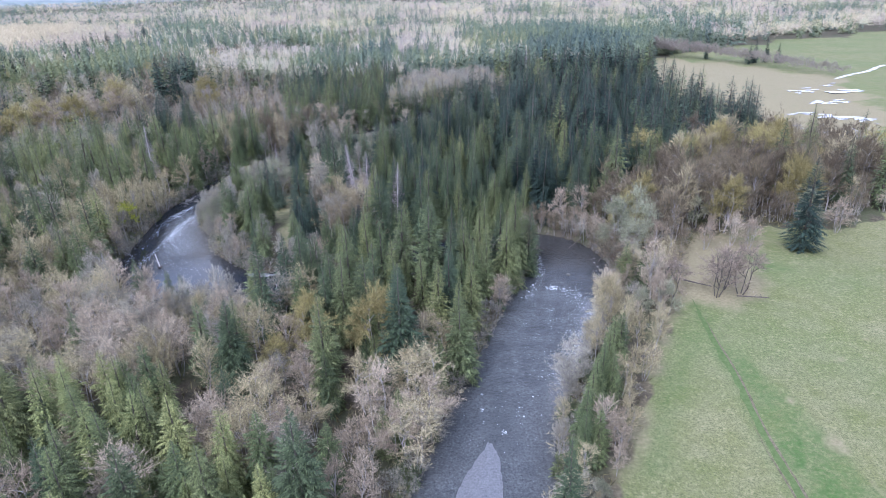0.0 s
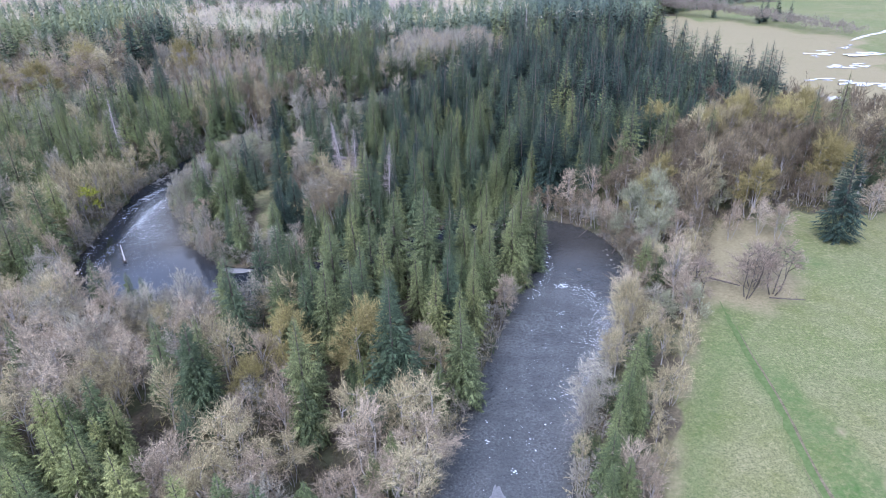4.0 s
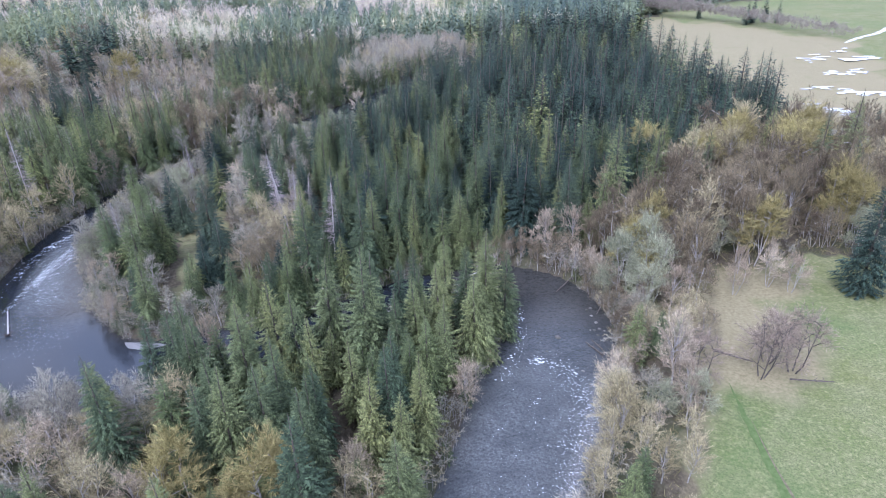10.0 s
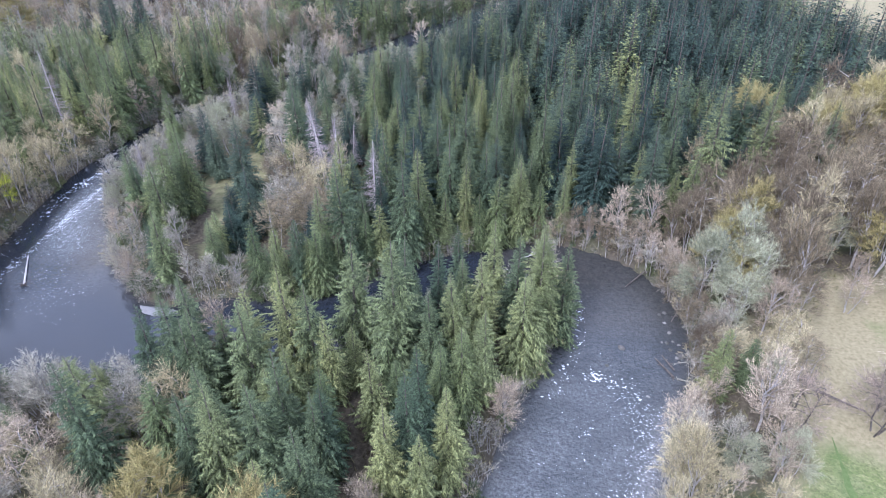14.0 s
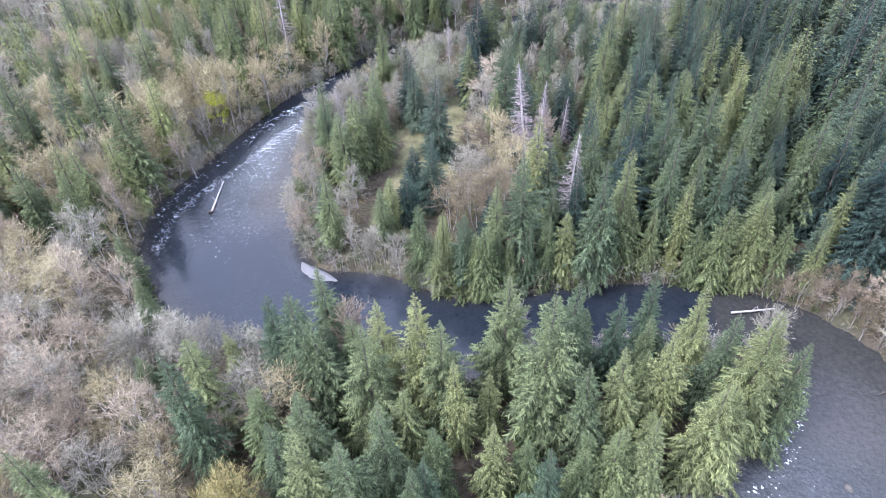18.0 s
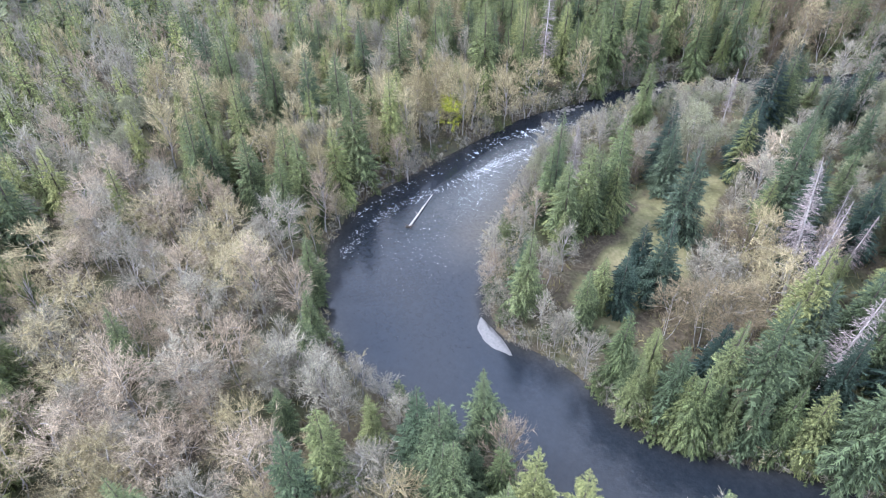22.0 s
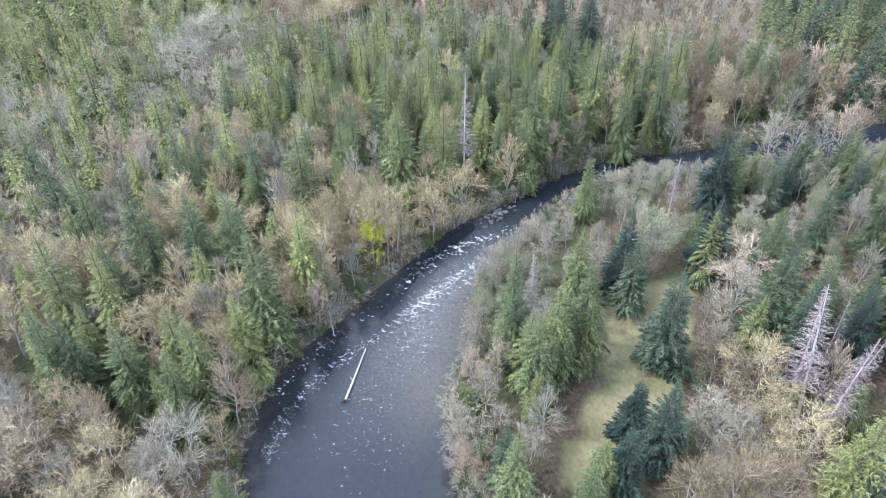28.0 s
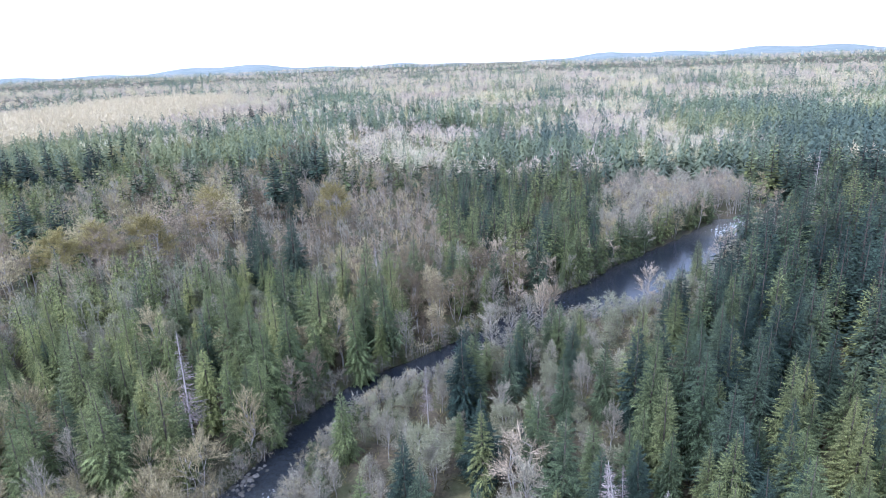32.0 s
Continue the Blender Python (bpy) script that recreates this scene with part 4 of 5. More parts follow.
add_kind("gold", "golden_maple_tree", "broad maple covered in golden-yellow spring flowers", "gold", "grey_bark", [bare_shape(q, 17, 4.8, 20, 340, 40, 0.95, 0.04, 3) for q in (59, 60)], maple_far)
add_kind("rust", "mossy_maple_tree", "leafless maple with rusty-brown moss on its limbs", "rust", "grey_bark", maple_near, maple_far)
add_kind("old", "pasture_maple_tree", "spreading leafless maple with dark mossy limbs in the pasture", "old", "dark_bark", [bare_shape(q, 13, 5.4, 18, 240, 18, 1.2, 0.04, 3, 1.5, 0.3) for q in (57, 58)], maple_far)
add_kind("willow", "willow_tree", "pale grey-green willow with dense catkin-covered twigs", "willow", "grey_bark", [bare_shape(q, 15, 4.0, 20, 300, 40, 0.75, 0.02, 3, 0.7, 0.4) for q in (33, 34)], maple_far)
add_kind("shrub", "riverside_shrub", "low bare grey-brown shrub on the river bank", "alder", "grey_bark", shrub_near, shrub_far, "shrub", ("woody_base", "crown"))
add_kind("tanshrub", "riverside_shrub", "low tan budding shrub on the river bank", "tan", "grey_bark", shrub_near, shrub_far, "shrub", ("woody_base", "crown"))
add_kind("greenshrub", "evergreen_shrub", "low green leafy shrub at the water's edge", "shrub_green", "bark", [conifer_shape(35, 5, 2.2, 0.0, 10, 8, 4, 0.3, 0.5, 0.4)], [conifer_shape(36, 5, 2.2, 0.0, 8, 6, 3, 0.3, 0.5, 0.4)], "shrub", ("woody_base", "crown"))
add_kind("lime", "lime_green_shrub", "bright lime-green shrub in fresh leaf on the bank", "lime", "bark", [bare_shape(37, 6, 2.0, 10, 110, 20, 2.8, 0.03, 3)], [bare_shape(37, 6, 2.0, 10, 110, 20, 2.8, 0.03, 3)], "shrub", ("woody_base", "crown"))
add_kind("dead", "dead_conifer", "bleached dead conifer with bare whitish branches", "dead", "dead_bark", [dead_shape(q, 26, 3.6, 260) for q in (41, 42)], [dead_shape(43, 26, 3.6, 120)])

HEIGHT = dict(old=13, broadfir=20, fir=28, slim=28, dark=28, cedar=22, young=22, alder=18, rustalder=18, pinkalder=18, tanalder=18, maple=17, greymaple=17, tanmaple=17, gold=17, rust=17, willow=15,
              shrub=6, tanshrub=6, greenshrub=5, lime=6, dead=26)
PLACED = []
place_rng = np.random.RandomState(77)


def plant(key, x, y, h, near=True, label="", width=1.0):
    name, text, category, sets, part_names = KINDS[key]
    options = sets[0 if near else 1]
    stem, top = options[place_rng.randint(len(options))]
    z = float(land(x, y)[0])
    s = h / HEIGHT[key]
    root = new(name)
    w = s * width * place_rng.uniform(0.88, 1.14)
    lean = (0.06 if x > -40 else 0.03) if key == "dead" else 0.02 if category == "tree" else 0.0
    root.matrix_basis = Matrix.LocRotScale((x, y, z), Euler((place_rng.normal(0, lean), place_rng.normal(0, lean), place_rng.uniform(0, 6.28))), (w, w, s))
    for part_name, me in zip(part_names, (stem, top)):
        o = new(part_name, me)
        o.parent = root
    tagged(root, label or text, category, group="shrubs along the river" if category == "shrub" else "trees of the riverside forest")
    PLACED.append((x, y, h))
    return root


# ---------- the woods near the river ----------
WOODS = []  # kind, x, y, height
for key, rows in LANDMARKS:
    for x, y, h in rows:
        if to_river(x, y)[0][0] > 0.4:
            WOODS.append((key, x, y, h))
STAND = np.array([(x, y) for _, x, y, _ in WOODS])
HEART = spline([(2, 66), (-4, 95), (-12, 125), (-42, 142), (-78, 160), (-90, 205), (-80, 240)], 6.0)
WEST = spline([(-118, 108), (-90, 112), (-60, 100), (-36, 80), (-10, 66)], 6.0)
EAST = spline([(26, 188), (2, 186), (-16, 205), (-14, 235), (-30, 255), (-60, 262)], 6.0)
RIGHT = spline([(18, 80), (30, 110), (42, 145), (42, 172), (28, 184)], 6.0)
GROVE = spline([(50, 160), (70, 182), (92, 198), (120, 210)], 6.0)
PATCHES = []


def stand(poly, mix, gap, tall):
    """A stand of trees: where, kinds with their shares, spacing, height."""
    PATCHES.append((poly, mix, gap, tall))


stand([(66, 160), (76, 167), (122, 174), (150, 190), (150, 196), (120, 181), (72, 176), (62, 166)], "shrub rust tanshrub shrub greenshrub", 3.0, 0.62)
stand([(-48, 278), (-32, 262), (-18, 264), (-4, 290), (10, 318), (20, 345), (2, 345), (-10, 322), (-30, 300)], "shrub willow tanshrub shrub", 3.0, 0.46)
stand([(-128, 205), (-104, 214), (-95, 230), (-84, 250), (-70, 268), (-84, 292), (-108, 268), (-134, 235)], "young cedar fir tanalder slim young cedar rustalder", 5.2, 0.86)
stand([(-92, 186), (-72, 180), (-62, 200), (-52, 232), (-56, 266), (-80, 240), (-90, 216)], "alder shrub willow alder willow shrub", 3.5, 0.42)
stand([(-110, 30), (-14, 30), (-20, 66), (-34, 88), (-110, 102)], "young cedar young cedar young fir young cedar maple", 4.9, 0.8)
stand([(-36, 40), (4, 40), (-2, 100), (-12, 100), (-40, 96)], "pinkalder maple maple tanmaple greymaple cedar pinkalder fir", 5.9, 0.78)
stand([(-120, 96), (-40, 84), (-26, 100), (-30, 136), (-60, 134), (-90, 142), (-120, 132)], "maple tanmaple greymaple pinkalder greymaple alder tanmaple slim tanalder maple tanmaple cedar", 6.0, 0.78)
stand([(-30, 98), (-2, 100), (14, 122), (24, 146), (26, 172), (10, 166), (-6, 158), (-20, 146), (-32, 138)], "fir fir slim slim cedar fir pinkalder", 5.6, 0.72)
stand([(18, 60), (26, 75), (40, 106), (62, 148), (44, 160), (40, 128), (26, 106), (18, 86)], "tanmaple greymaple tanalder pinkalder shrub tanmaple willow", 3.7, 0.55)
stand([(22, 176), (44, 184), (58, 191), (72, 201), (83, 215), (106, 239), (60, 236), (20, 240), (30, 192)], "fir dark dark slim dark fir dark", 5.3, 0.84)
stand([(44, 152), (62, 148), (74, 168), (122, 176), (160, 200), (160, 252), (130, 248), (106, 239), (83, 215), (72, 201), (58, 191), (44, 184), (36, 180)], "rustalder rust rustalder rustalder rust rustalder tanalder rustalder slim rust gold rustalder", 4.6, 1.08)
stand([(-34, 160), (26, 180), (30, 192), (60, 215), (20, 240), (-16, 225), (-34, 185)], "fir dark slim fir cedar dark fir", 5.6, 0.8)
stand([(-62, 162), (-36, 162), (-36, 170), (-56, 190), (-68, 205), (-84, 215), (-72, 178)], "shrub alder shrub greymaple shrub", 4.4, 0.5)
stand([(-84, 215), (-60, 206), (-46, 222), (-30, 207), (-27, 236), (-20, 247), (-9, 277), (2, 297), (18, 325), (8, 340), (-10, 322), (-30, 300), (-52, 272), (-80, 240)], "willow fir alder willow greymaple willow alder cedar willow", 4.2, 0.5)
stand([(-30, 207), (-22, 203), (-16, 225), (20, 240), (30, 345), (18, 325), (2, 297), (-9, 277), (-20, 247), (-27, 236)], "dark fir dark slim dark fir", 5.5, 0.78)
stand([(-84, 134), (-103, 136), (-108, 158), (-112, 188), (-109, 208), (-98, 225), (-86, 215), (-92, 180), (-88, 150)], "tanalder tanmaple tanalder alder young tanalder tanmaple cedar", 4.1, 0.8)
stand([(-124, 126), (-96, 134), (-104, 200), (-98, 225), (-132, 234), (-136, 160)], "fir tanalder young cedar tanalder fir alder young tanmaple slim", 4.8, 0.82)
stand([(-126, 213), (-100, 225), (-84, 250), (-100, 292), (-119, 298), (-150, 286), (-178, 268), (-160, 230)], "young willow young slim young alder willow young fir", 4.7, 0.64)
stand([(-84, 250), (-50, 280), (-52, 300), (-75, 325), (-106, 300), (-100, 292)], "rust cedar rust tanmaple fir rust alder cedar", 5.0, 0.8)
stand([(-203, 328), (-187, 295), (-150, 288), (-119, 299), (-106, 300), (-75, 325), (-84, 356), (-99, 422), (-166, 402)], "alder pinkalder tanalder rust alder pinkalder", 4.6, 0.5)
stand([(-75, 325), (-52, 318), (-52, 300), (-32, 322), (-25, 337), (-23, 440), (-99, 422), (-84, 356)], "dark fir slim cedar dark fir rust", 5.0, 0.76)
stand([(-250, 245), (-200, 250), (-178, 268), (-187, 295), (-203, 328), (-166, 345), (-180, 360), (-215, 340), (-250, 300)], "tanmaple cedar tanmaple pinkalder cedar", 8.5, 0.9)
stand([(-40, 440), (-24, 332), (22, 385), (40, 400), (30, 440)], "greymaple alder maple greymaple tanmaple", 5.0, 0.75)
stand([(-220, 96), (-120, 96), (-120, 132), (-128, 160), (-124, 230), (-98, 225), (-72, 268), (-60, 285), (-110, 345), (-220, 345)], "young willow young alder willow tanalder young greymaple young fir pinkalder alder", 4.5, 0.66)
stand([(-350, 180), (-220, 130), (-220, 345), (-260, 345), (-260, 440), (-350, 440)], "young tanalder young young willow cedar tanmaple young fir young", 5.3, 0.62)
stand([(-16, 228), (20, 240), (60, 215), (130, 235), (170, 290), (120, 345), (20, 345), (10, 300)], "dark dark dark fir dark dark dark", 5.8, 0.9)
stand([(40, 300), (190, 300), (190, 440), (40, 440)], "dark dark fir dark dark", 6.2, 0.9)
stand([(-260, 345), (60, 345), (60, 440), (-260, 440)], "alder tanmaple fir rust pinkalder tanalder slim alder greymaple", 5.6, 0.75)
stand([(-220, 40), (175, 40), (175, 345), (-220, 345)], "alder fir slim pinkalder maple cedar", 5.4, 0.8)


def strayed(x, y):
    """Wandering edges between the stands."""
    return x + 7 * waves(x, y, 34, 41) + 3 * waves(x, y, 13, 42), y + 7 * waves(x, y, 37, 43) + 3 * waves(x, y, 14, 44)


fill_rng = np.random.RandomState(5)
for number, (poly, mix, gap, tall) in enumerate(PATCHES):
    mix = mix.split()
    px, py = np.array(poly).T
    cells = np.array([(cx, cy) for cx in np.arange(px.min(), px.max(), gap) for cy in np.arange(py.min(), py.max(), gap)])
    cells = cells + fill_rng.uniform(-0.42, 0.42, cells.shape) * gap
    x, y = cells.T
    sx, sy = strayed(x, y)
    keep = inside(poly, sx, sy) & ~inside(FIELD, x, y) & ~inside(FAR_FIELD, x, y) & ~inside(MEADOW, x, y)
    keep &= (x < 0.78 * y + 22) & (x > -1.9 * y - 60)
    for other, *_ in PATCHES[:number]:
        keep &= ~inside(other, sx, sy)
    cells = cells[keep]
    if not len(cells):
        continue
    edge, _ = to_river(cells[:, 0], cells[:, 1])
    apart = np.sqrt(((cells[:, None] - STAND[None]) ** 2).sum(-1)).min(1)
    clump = waves(cells[:, 0], cells[:, 1], 30, 11)
    for (cx, cy), e, c, a in zip(cells, edge, clump, apart):
        if e < 0.8 or a < (7.0 if cx < -165 else 3.3) or math.hypot(cx + 96.5, cy - 181.5) < 3.6:
            continue
        key = mix[int(fill_rng.randint(len(mix)) if fill_rng.uniform() < 0.6 else (c * 0.5 + 0.5) * len(mix)) % len(mix)]
        if -42 < cx < -22 and 176 < cy < 206 and key in ("fir", "slim", "dark"):
            key = ("rust", "alder", "dark", "greymaple")[fill_rng.randint(4)]
        if (cx > 18 and cy < 178) and key in ("fir", "slim", "cedar", "dark"):
            key = ("tanalder", "willow", "greymaple", "shrub")[fill_rng.randint(4)]
        h = HEIGHT[key] * tall * fill_rng.uniform(0.58, 1.15)
        if -92 < cx < -36 and 205 < cy < 290 and e < 8 and cx > -96 + 0.62 * (cy - 205):
            h = min(h, 4.5)
        if e < 4 and fill_rng.uniform() < 0.45:
            key = ("shrub", "tanshrub", "shrub", "shrub", "greenshrub", "pinkalder", "alder")[fill_rng.randint(7)]
            h = HEIGHT[key] * fill_rng.uniform(0.5, 0.9)
        WOODS.append((key, float(cx), float(cy), float(h)))
# shrubs that overhang the water on both banks
for i in range(len(RIVER) - 1):
    for sign, far_out in ((-1, 1.6), (1, 1.6), (-1, 4.5), (1, 4.5), (1, 7.0)):
        off = RIVER[i, 2] + fill_rng.uniform(0.45, far_out)
        x, y = RIVER[i, 0] + sign * side[i, 0] * off, RIVER[i, 1] + sign * side[i, 1] * off
        if not 60 < y < 345 or to_river(x, y)[0][0] < 0.4 or (-58 < x < -44 and 150 < y < 156.6) or math.hypot(x + 96.5, y - 181.5) < 3.2 or fill_rng.uniform() < 0.08:
            continue
        WOODS.append((("shrub", "tanshrub", "shrub", "shrub", "greenshrub")[fill_rng.randint(5)] if fill_rng.uniform() < 0.9 else "shrub", float(x), float(y), float(fill_rng.uniform(2.0, 5.2))))

# bare shrubs crowding the outer bank of the bend below the field
for i in range(len(RIVER) - 1):
    if RIVER[i, 0] > 21 and 138 < RIVER[i, 1] < 182:
        sign = max((-1, 1), key=lambda s: math.hypot(RIVER[i, 0] + s * 9 * side[i, 0] - 8, RIVER[i, 1] + s * 9 * side[i, 1] - 148))
        for reach_out in (1.3, 3.4):
            off = RIVER[i, 2] + reach_out + fill_rng.uniform(-0.7, 0.9)
            x, y = RIVER[i, 0] + sign * side[i, 0] * off, RIVER[i, 1] + sign * side[i, 1] * off
            if to_river(x, y)[0][0] > 0.3:
                WOODS.append((("rustalder", "rust", "pinkalder", "rust", "shrub")[fill_rng.randint(5)], float(x), float(y), float(fill_rng.uniform(4.0, 9.0))))
# conifers that lean over the dark channel's far bank
for i in range(0, len(RIVER) - 1, 2):
    if -34 < RIVER[i, 0] < 26 and RIVER[i, 1] > 149:
        sign = 1 if side[i, 1] > 0 else -1
        off = RIVER[i, 2] + fill_rng.uniform(1.2, 3.2)
        x, y = RIVER[i, 0] + sign * side[i, 0] * off, RIVER[i, 1] + sign * side[i, 1] * off
        if to_river(x, y)[0][0] > 0.8:
            WOODS.append((("cedar", "fir", "cedar", "slim")[fill_rng.randint(4)], float(x), float(y), float(fill_rng.uniform(9, 17))))

reach = np.array([np.hypot(HEART[:, 0] - x, HEART[:, 1] - y).min() for _, x, y, _ in WOODS])
reach = np.minimum(reach, [np.hypot(EAST[:, 0] - x, EAST[:, 1] - y).min() + 25 for _, x, y, _ in WOODS])
reach = np.minimum(reach, [np.hypot(GROVE[:, 0] - x, GROVE[:, 1] - y).min() + 45 for _, x, y, _ in WOODS])
reach[: len(STAND)] -= 75
count, rest = {}, {}
for i in np.argsort(reach, kind="stable"):
    key, x, y, h = WOODS[i]
    name = KINDS[key][0]
    count[name] = count.get(name, 0) + 1
    if count[name] <= 290 and reach[i] < 75:
        plant(key, x, y, h, width=1.4 if i < len(STAND) and x < -150 and y < 345 else 1.0, near=bool(i < len(STAND) and x < -150 or i < len(STAND) and reach[i] < 70 or np.hypot(HEART[:, 0] - x, HEART[:, 1] - y).min() < 68 or np.hypot(RIGHT[:, 0] - x, RIGHT[:, 1] - y).min() < 36 or np.hypot(GROVE[:, 0] - x, GROVE[:, 1] - y).min() < 32 or np.hypot(EAST[:, 0] - x, EAST[:, 1] - y).min() < 30 or np.hypot(WEST[:, 0] - x, WEST[:, 1] - y).min() < 30))
    else:
        rest.setdefault(key, []).append((x, y, h))


# the trees past those: one joined object for each kind
TONES = {}
for key, rows in rest.items():
    name, text, category, sets, part_names = KINDS[key]
    rows = np.array(rows)
    zs = land(rows[:, 0], rows[:, 1])
    r = np.random.RandomState(len(rows))
    for which, label in ((0, part_names[0]), (1, part_names[1])):
        vs, fs, n = [], [], 0
        tones = []
        src = []
        for pair in sets[1]:
            me = pair[which]
            co = np.empty(len(me.vertices) * 3, np.float32)
            me.vertices.foreach_get("co", co)
            ix = np.empty(len(me.loops), np.int32)
            me.loops.foreach_get("vertex_index", ix)
            src.append((co.reshape(-1, 3), ix.reshape(-1, 3)))
        simple = [(np.asarray(pair[which][0]), np.asarray(pair[which][1])) for pair in LOW.get(key, [])]
        pick = np.random.RandomState(7).randint(len(src), size=len(rows))
        if simple:
            away = np.hypot(rows[:, 0] + 15, rows[:, 1] - 150) > 95
            pick = np.where(away, len(src) + np.random.RandomState(6).randint(len(simple), size=len(rows)), pick)
            src += simple
        smallest = [(np.asarray(pair[which][0]), np.asarray(pair[which][1])) for pair in TINY.get(key, [])]
        if smallest:
            away = np.hypot(rows[:, 0] + 15, rows[:, 1] - 150) > 260
            pick = np.where(away, len(src) + np.random.RandomState(4).randint(len(smallest), size=len(rows)), pick)
            src += smallest
        turn = np.random.RandomState(8).uniform(0, 6.28, len(rows))
        wide = np.random.RandomState(9).uniform(0.88, 1.14, len(rows))
        tone = np.random.RandomState(10).uniform(0, 1, len(rows))
        for (x, y, h), z, p, a, w, g in zip(rows, zs, pick, turn, wide, tone):
            co, ix = src[p]
            k = h / HEIGHT[key]
            c, q = math.cos(a) * k * w, math.sin(a) * k * w
            vs.append(np.stack([co[:, 0] * c - co[:, 1] * q + x, co[:, 0] * q + co[:, 1] * c + y, co[:, 2] * k + z], 1))
            fs.append(ix + n)
            tones.append(np.full(len(co), g))
            n += len(co)
        source = sets[1][0][which].materials[0]
        if which == 1 and source.name not in TONES:
            TONES[source.name] = toned(source.name)
        me = mesh_of("wood", np.vstack(vs), np.vstack(fs), TONES[source.name] if which else source, which == 0)
        give(me, "tone", np.concatenate(tones))
        plain = name.replace("_tree", "") + ("_stems" if which == 0 else "_wood")
        tagged(new(plain, me), ("stems of the wood of " if which == 0 else "wood of ") + text, "woods", kind="stuff")


# ---------- far woods, joined ----------
def far_conifers(pts, hs, tone, seed, rings, per):
    """Many small firs: pointed boughs over ragged cones. Returns vertices, faces and tones."""
    r = np.random.RandomState(seed)
    n, k = len(pts), rings * per
    q = (np.arange(k)[None] + r.uniform(0, 1, (n, k))) / k
    u = 1 - (1 - q) ** 0.68
    phi = r.uniform(0, 6.28, (n, 1)) + np.arange(k)[None] * 2.399 + r.uniform(-0.5, 0.5, (n, k))
    H = hs[:, None]
    R = H * 0.235 * np.clip(1.12 * (1 - u), 0.01, 1) ** 0.72 * np.clip(0.72 + 1.3 * u, 0, 1) * r.uniform(0.5, 1.25, (n, k)) + 0.012 * H
    z = H * (0.05 + 0.95 * u)
    w = H * 0.56 / math.sqrt(k) * (1.15 - 0.75 * u) * r.uniform(0.6, 1.4, (n, k)) * 0.8
    rise = w * r.uniform(-0.7, 0.7, (n, k))
    inner = R * r.uniform(0.25, 0.5, (n, k))
    zb = np.minimum(z + 0.015 * H, 0.99 * H)
    a = np.stack([np.cos(phi) * inner - np.sin(phi) * w, np.sin(phi) * inner + np.cos(phi) * w, zb + rise], -1)
    b = np.stack([np.cos(phi) * inner + np.sin(phi) * w, np.sin(phi) * inner - np.cos(phi) * w, zb - rise], -1)
    turn = phi + r.uniform(-0.35, 0.35, (n, k))
    tip = np.stack([np.cos(turn) * R, np.sin(turn) * R, z + H * (0.02 * u - 0.065 * r.uniform(0.1, 1.3, (n, k)))], -1)
    v = (np.stack([a, b, tip], 2) + pts[:, None, None, :]).reshape(-1, 3)
    return v, np.arange(len(v)).reshape(-1, 3), np.repeat(tone, k * 3)


def far_bare(pts, hs, tone, seed, count, thick, wide=0.3):
    """Many small leafless crowns: short twigs over rounded, uneven heads. Returns vertices, faces and tones."""
    r = np.random.RandomState(seed)
    n = len(pts)
    phi, el = r.uniform(0, 6.28, (n, count)), np.arcsin(r.uniform(-0.45, 1.0, (n, count)))
    way = np.stack([np.cos(phi) * np.cos(el), np.sin(phi) * np.cos(el), np.sin(el)], -1)
    lump = 1 + 0.2 * np.sin(2 * phi + 3 * el + r.uniform(0, 6.28, (n, 1))) + 0.14 * np.sin(3 * phi - 4 * el + r.uniform(0, 6.28, (n, 1)))
    H = hs[:, None, None]
    shape = np.concatenate([H * wide * r.uniform(0.8, 1.2, (n, 1, 1)), H * 0, H * 0.38], -1)
    shape[..., 1] = shape[..., 0]
    heart = np.array([0, 0, 0.6]) * H
    foot = heart + way * shape * (lump * r.uniform(0.5, 0.82, (n, count)))[..., None]
    tip = foot + unit(way * [1, 1, 0.7] + [0, 0, 0.4] + 0.5 * r.normal(size=way.shape)) * (H * r.uniform(0.07, 0.17, (n, count))[..., None])
    side = unit(np.cross(way, r.normal(size=way.shape))) * (H * thick)
    v = (np.stack([tip, foot + side, foot - side], 2) + pts[:, None, None, :]).reshape(-1, 3)
    return v, np.arange(len(v)).reshape(-1, 3), np.repeat(tone, count * 3)


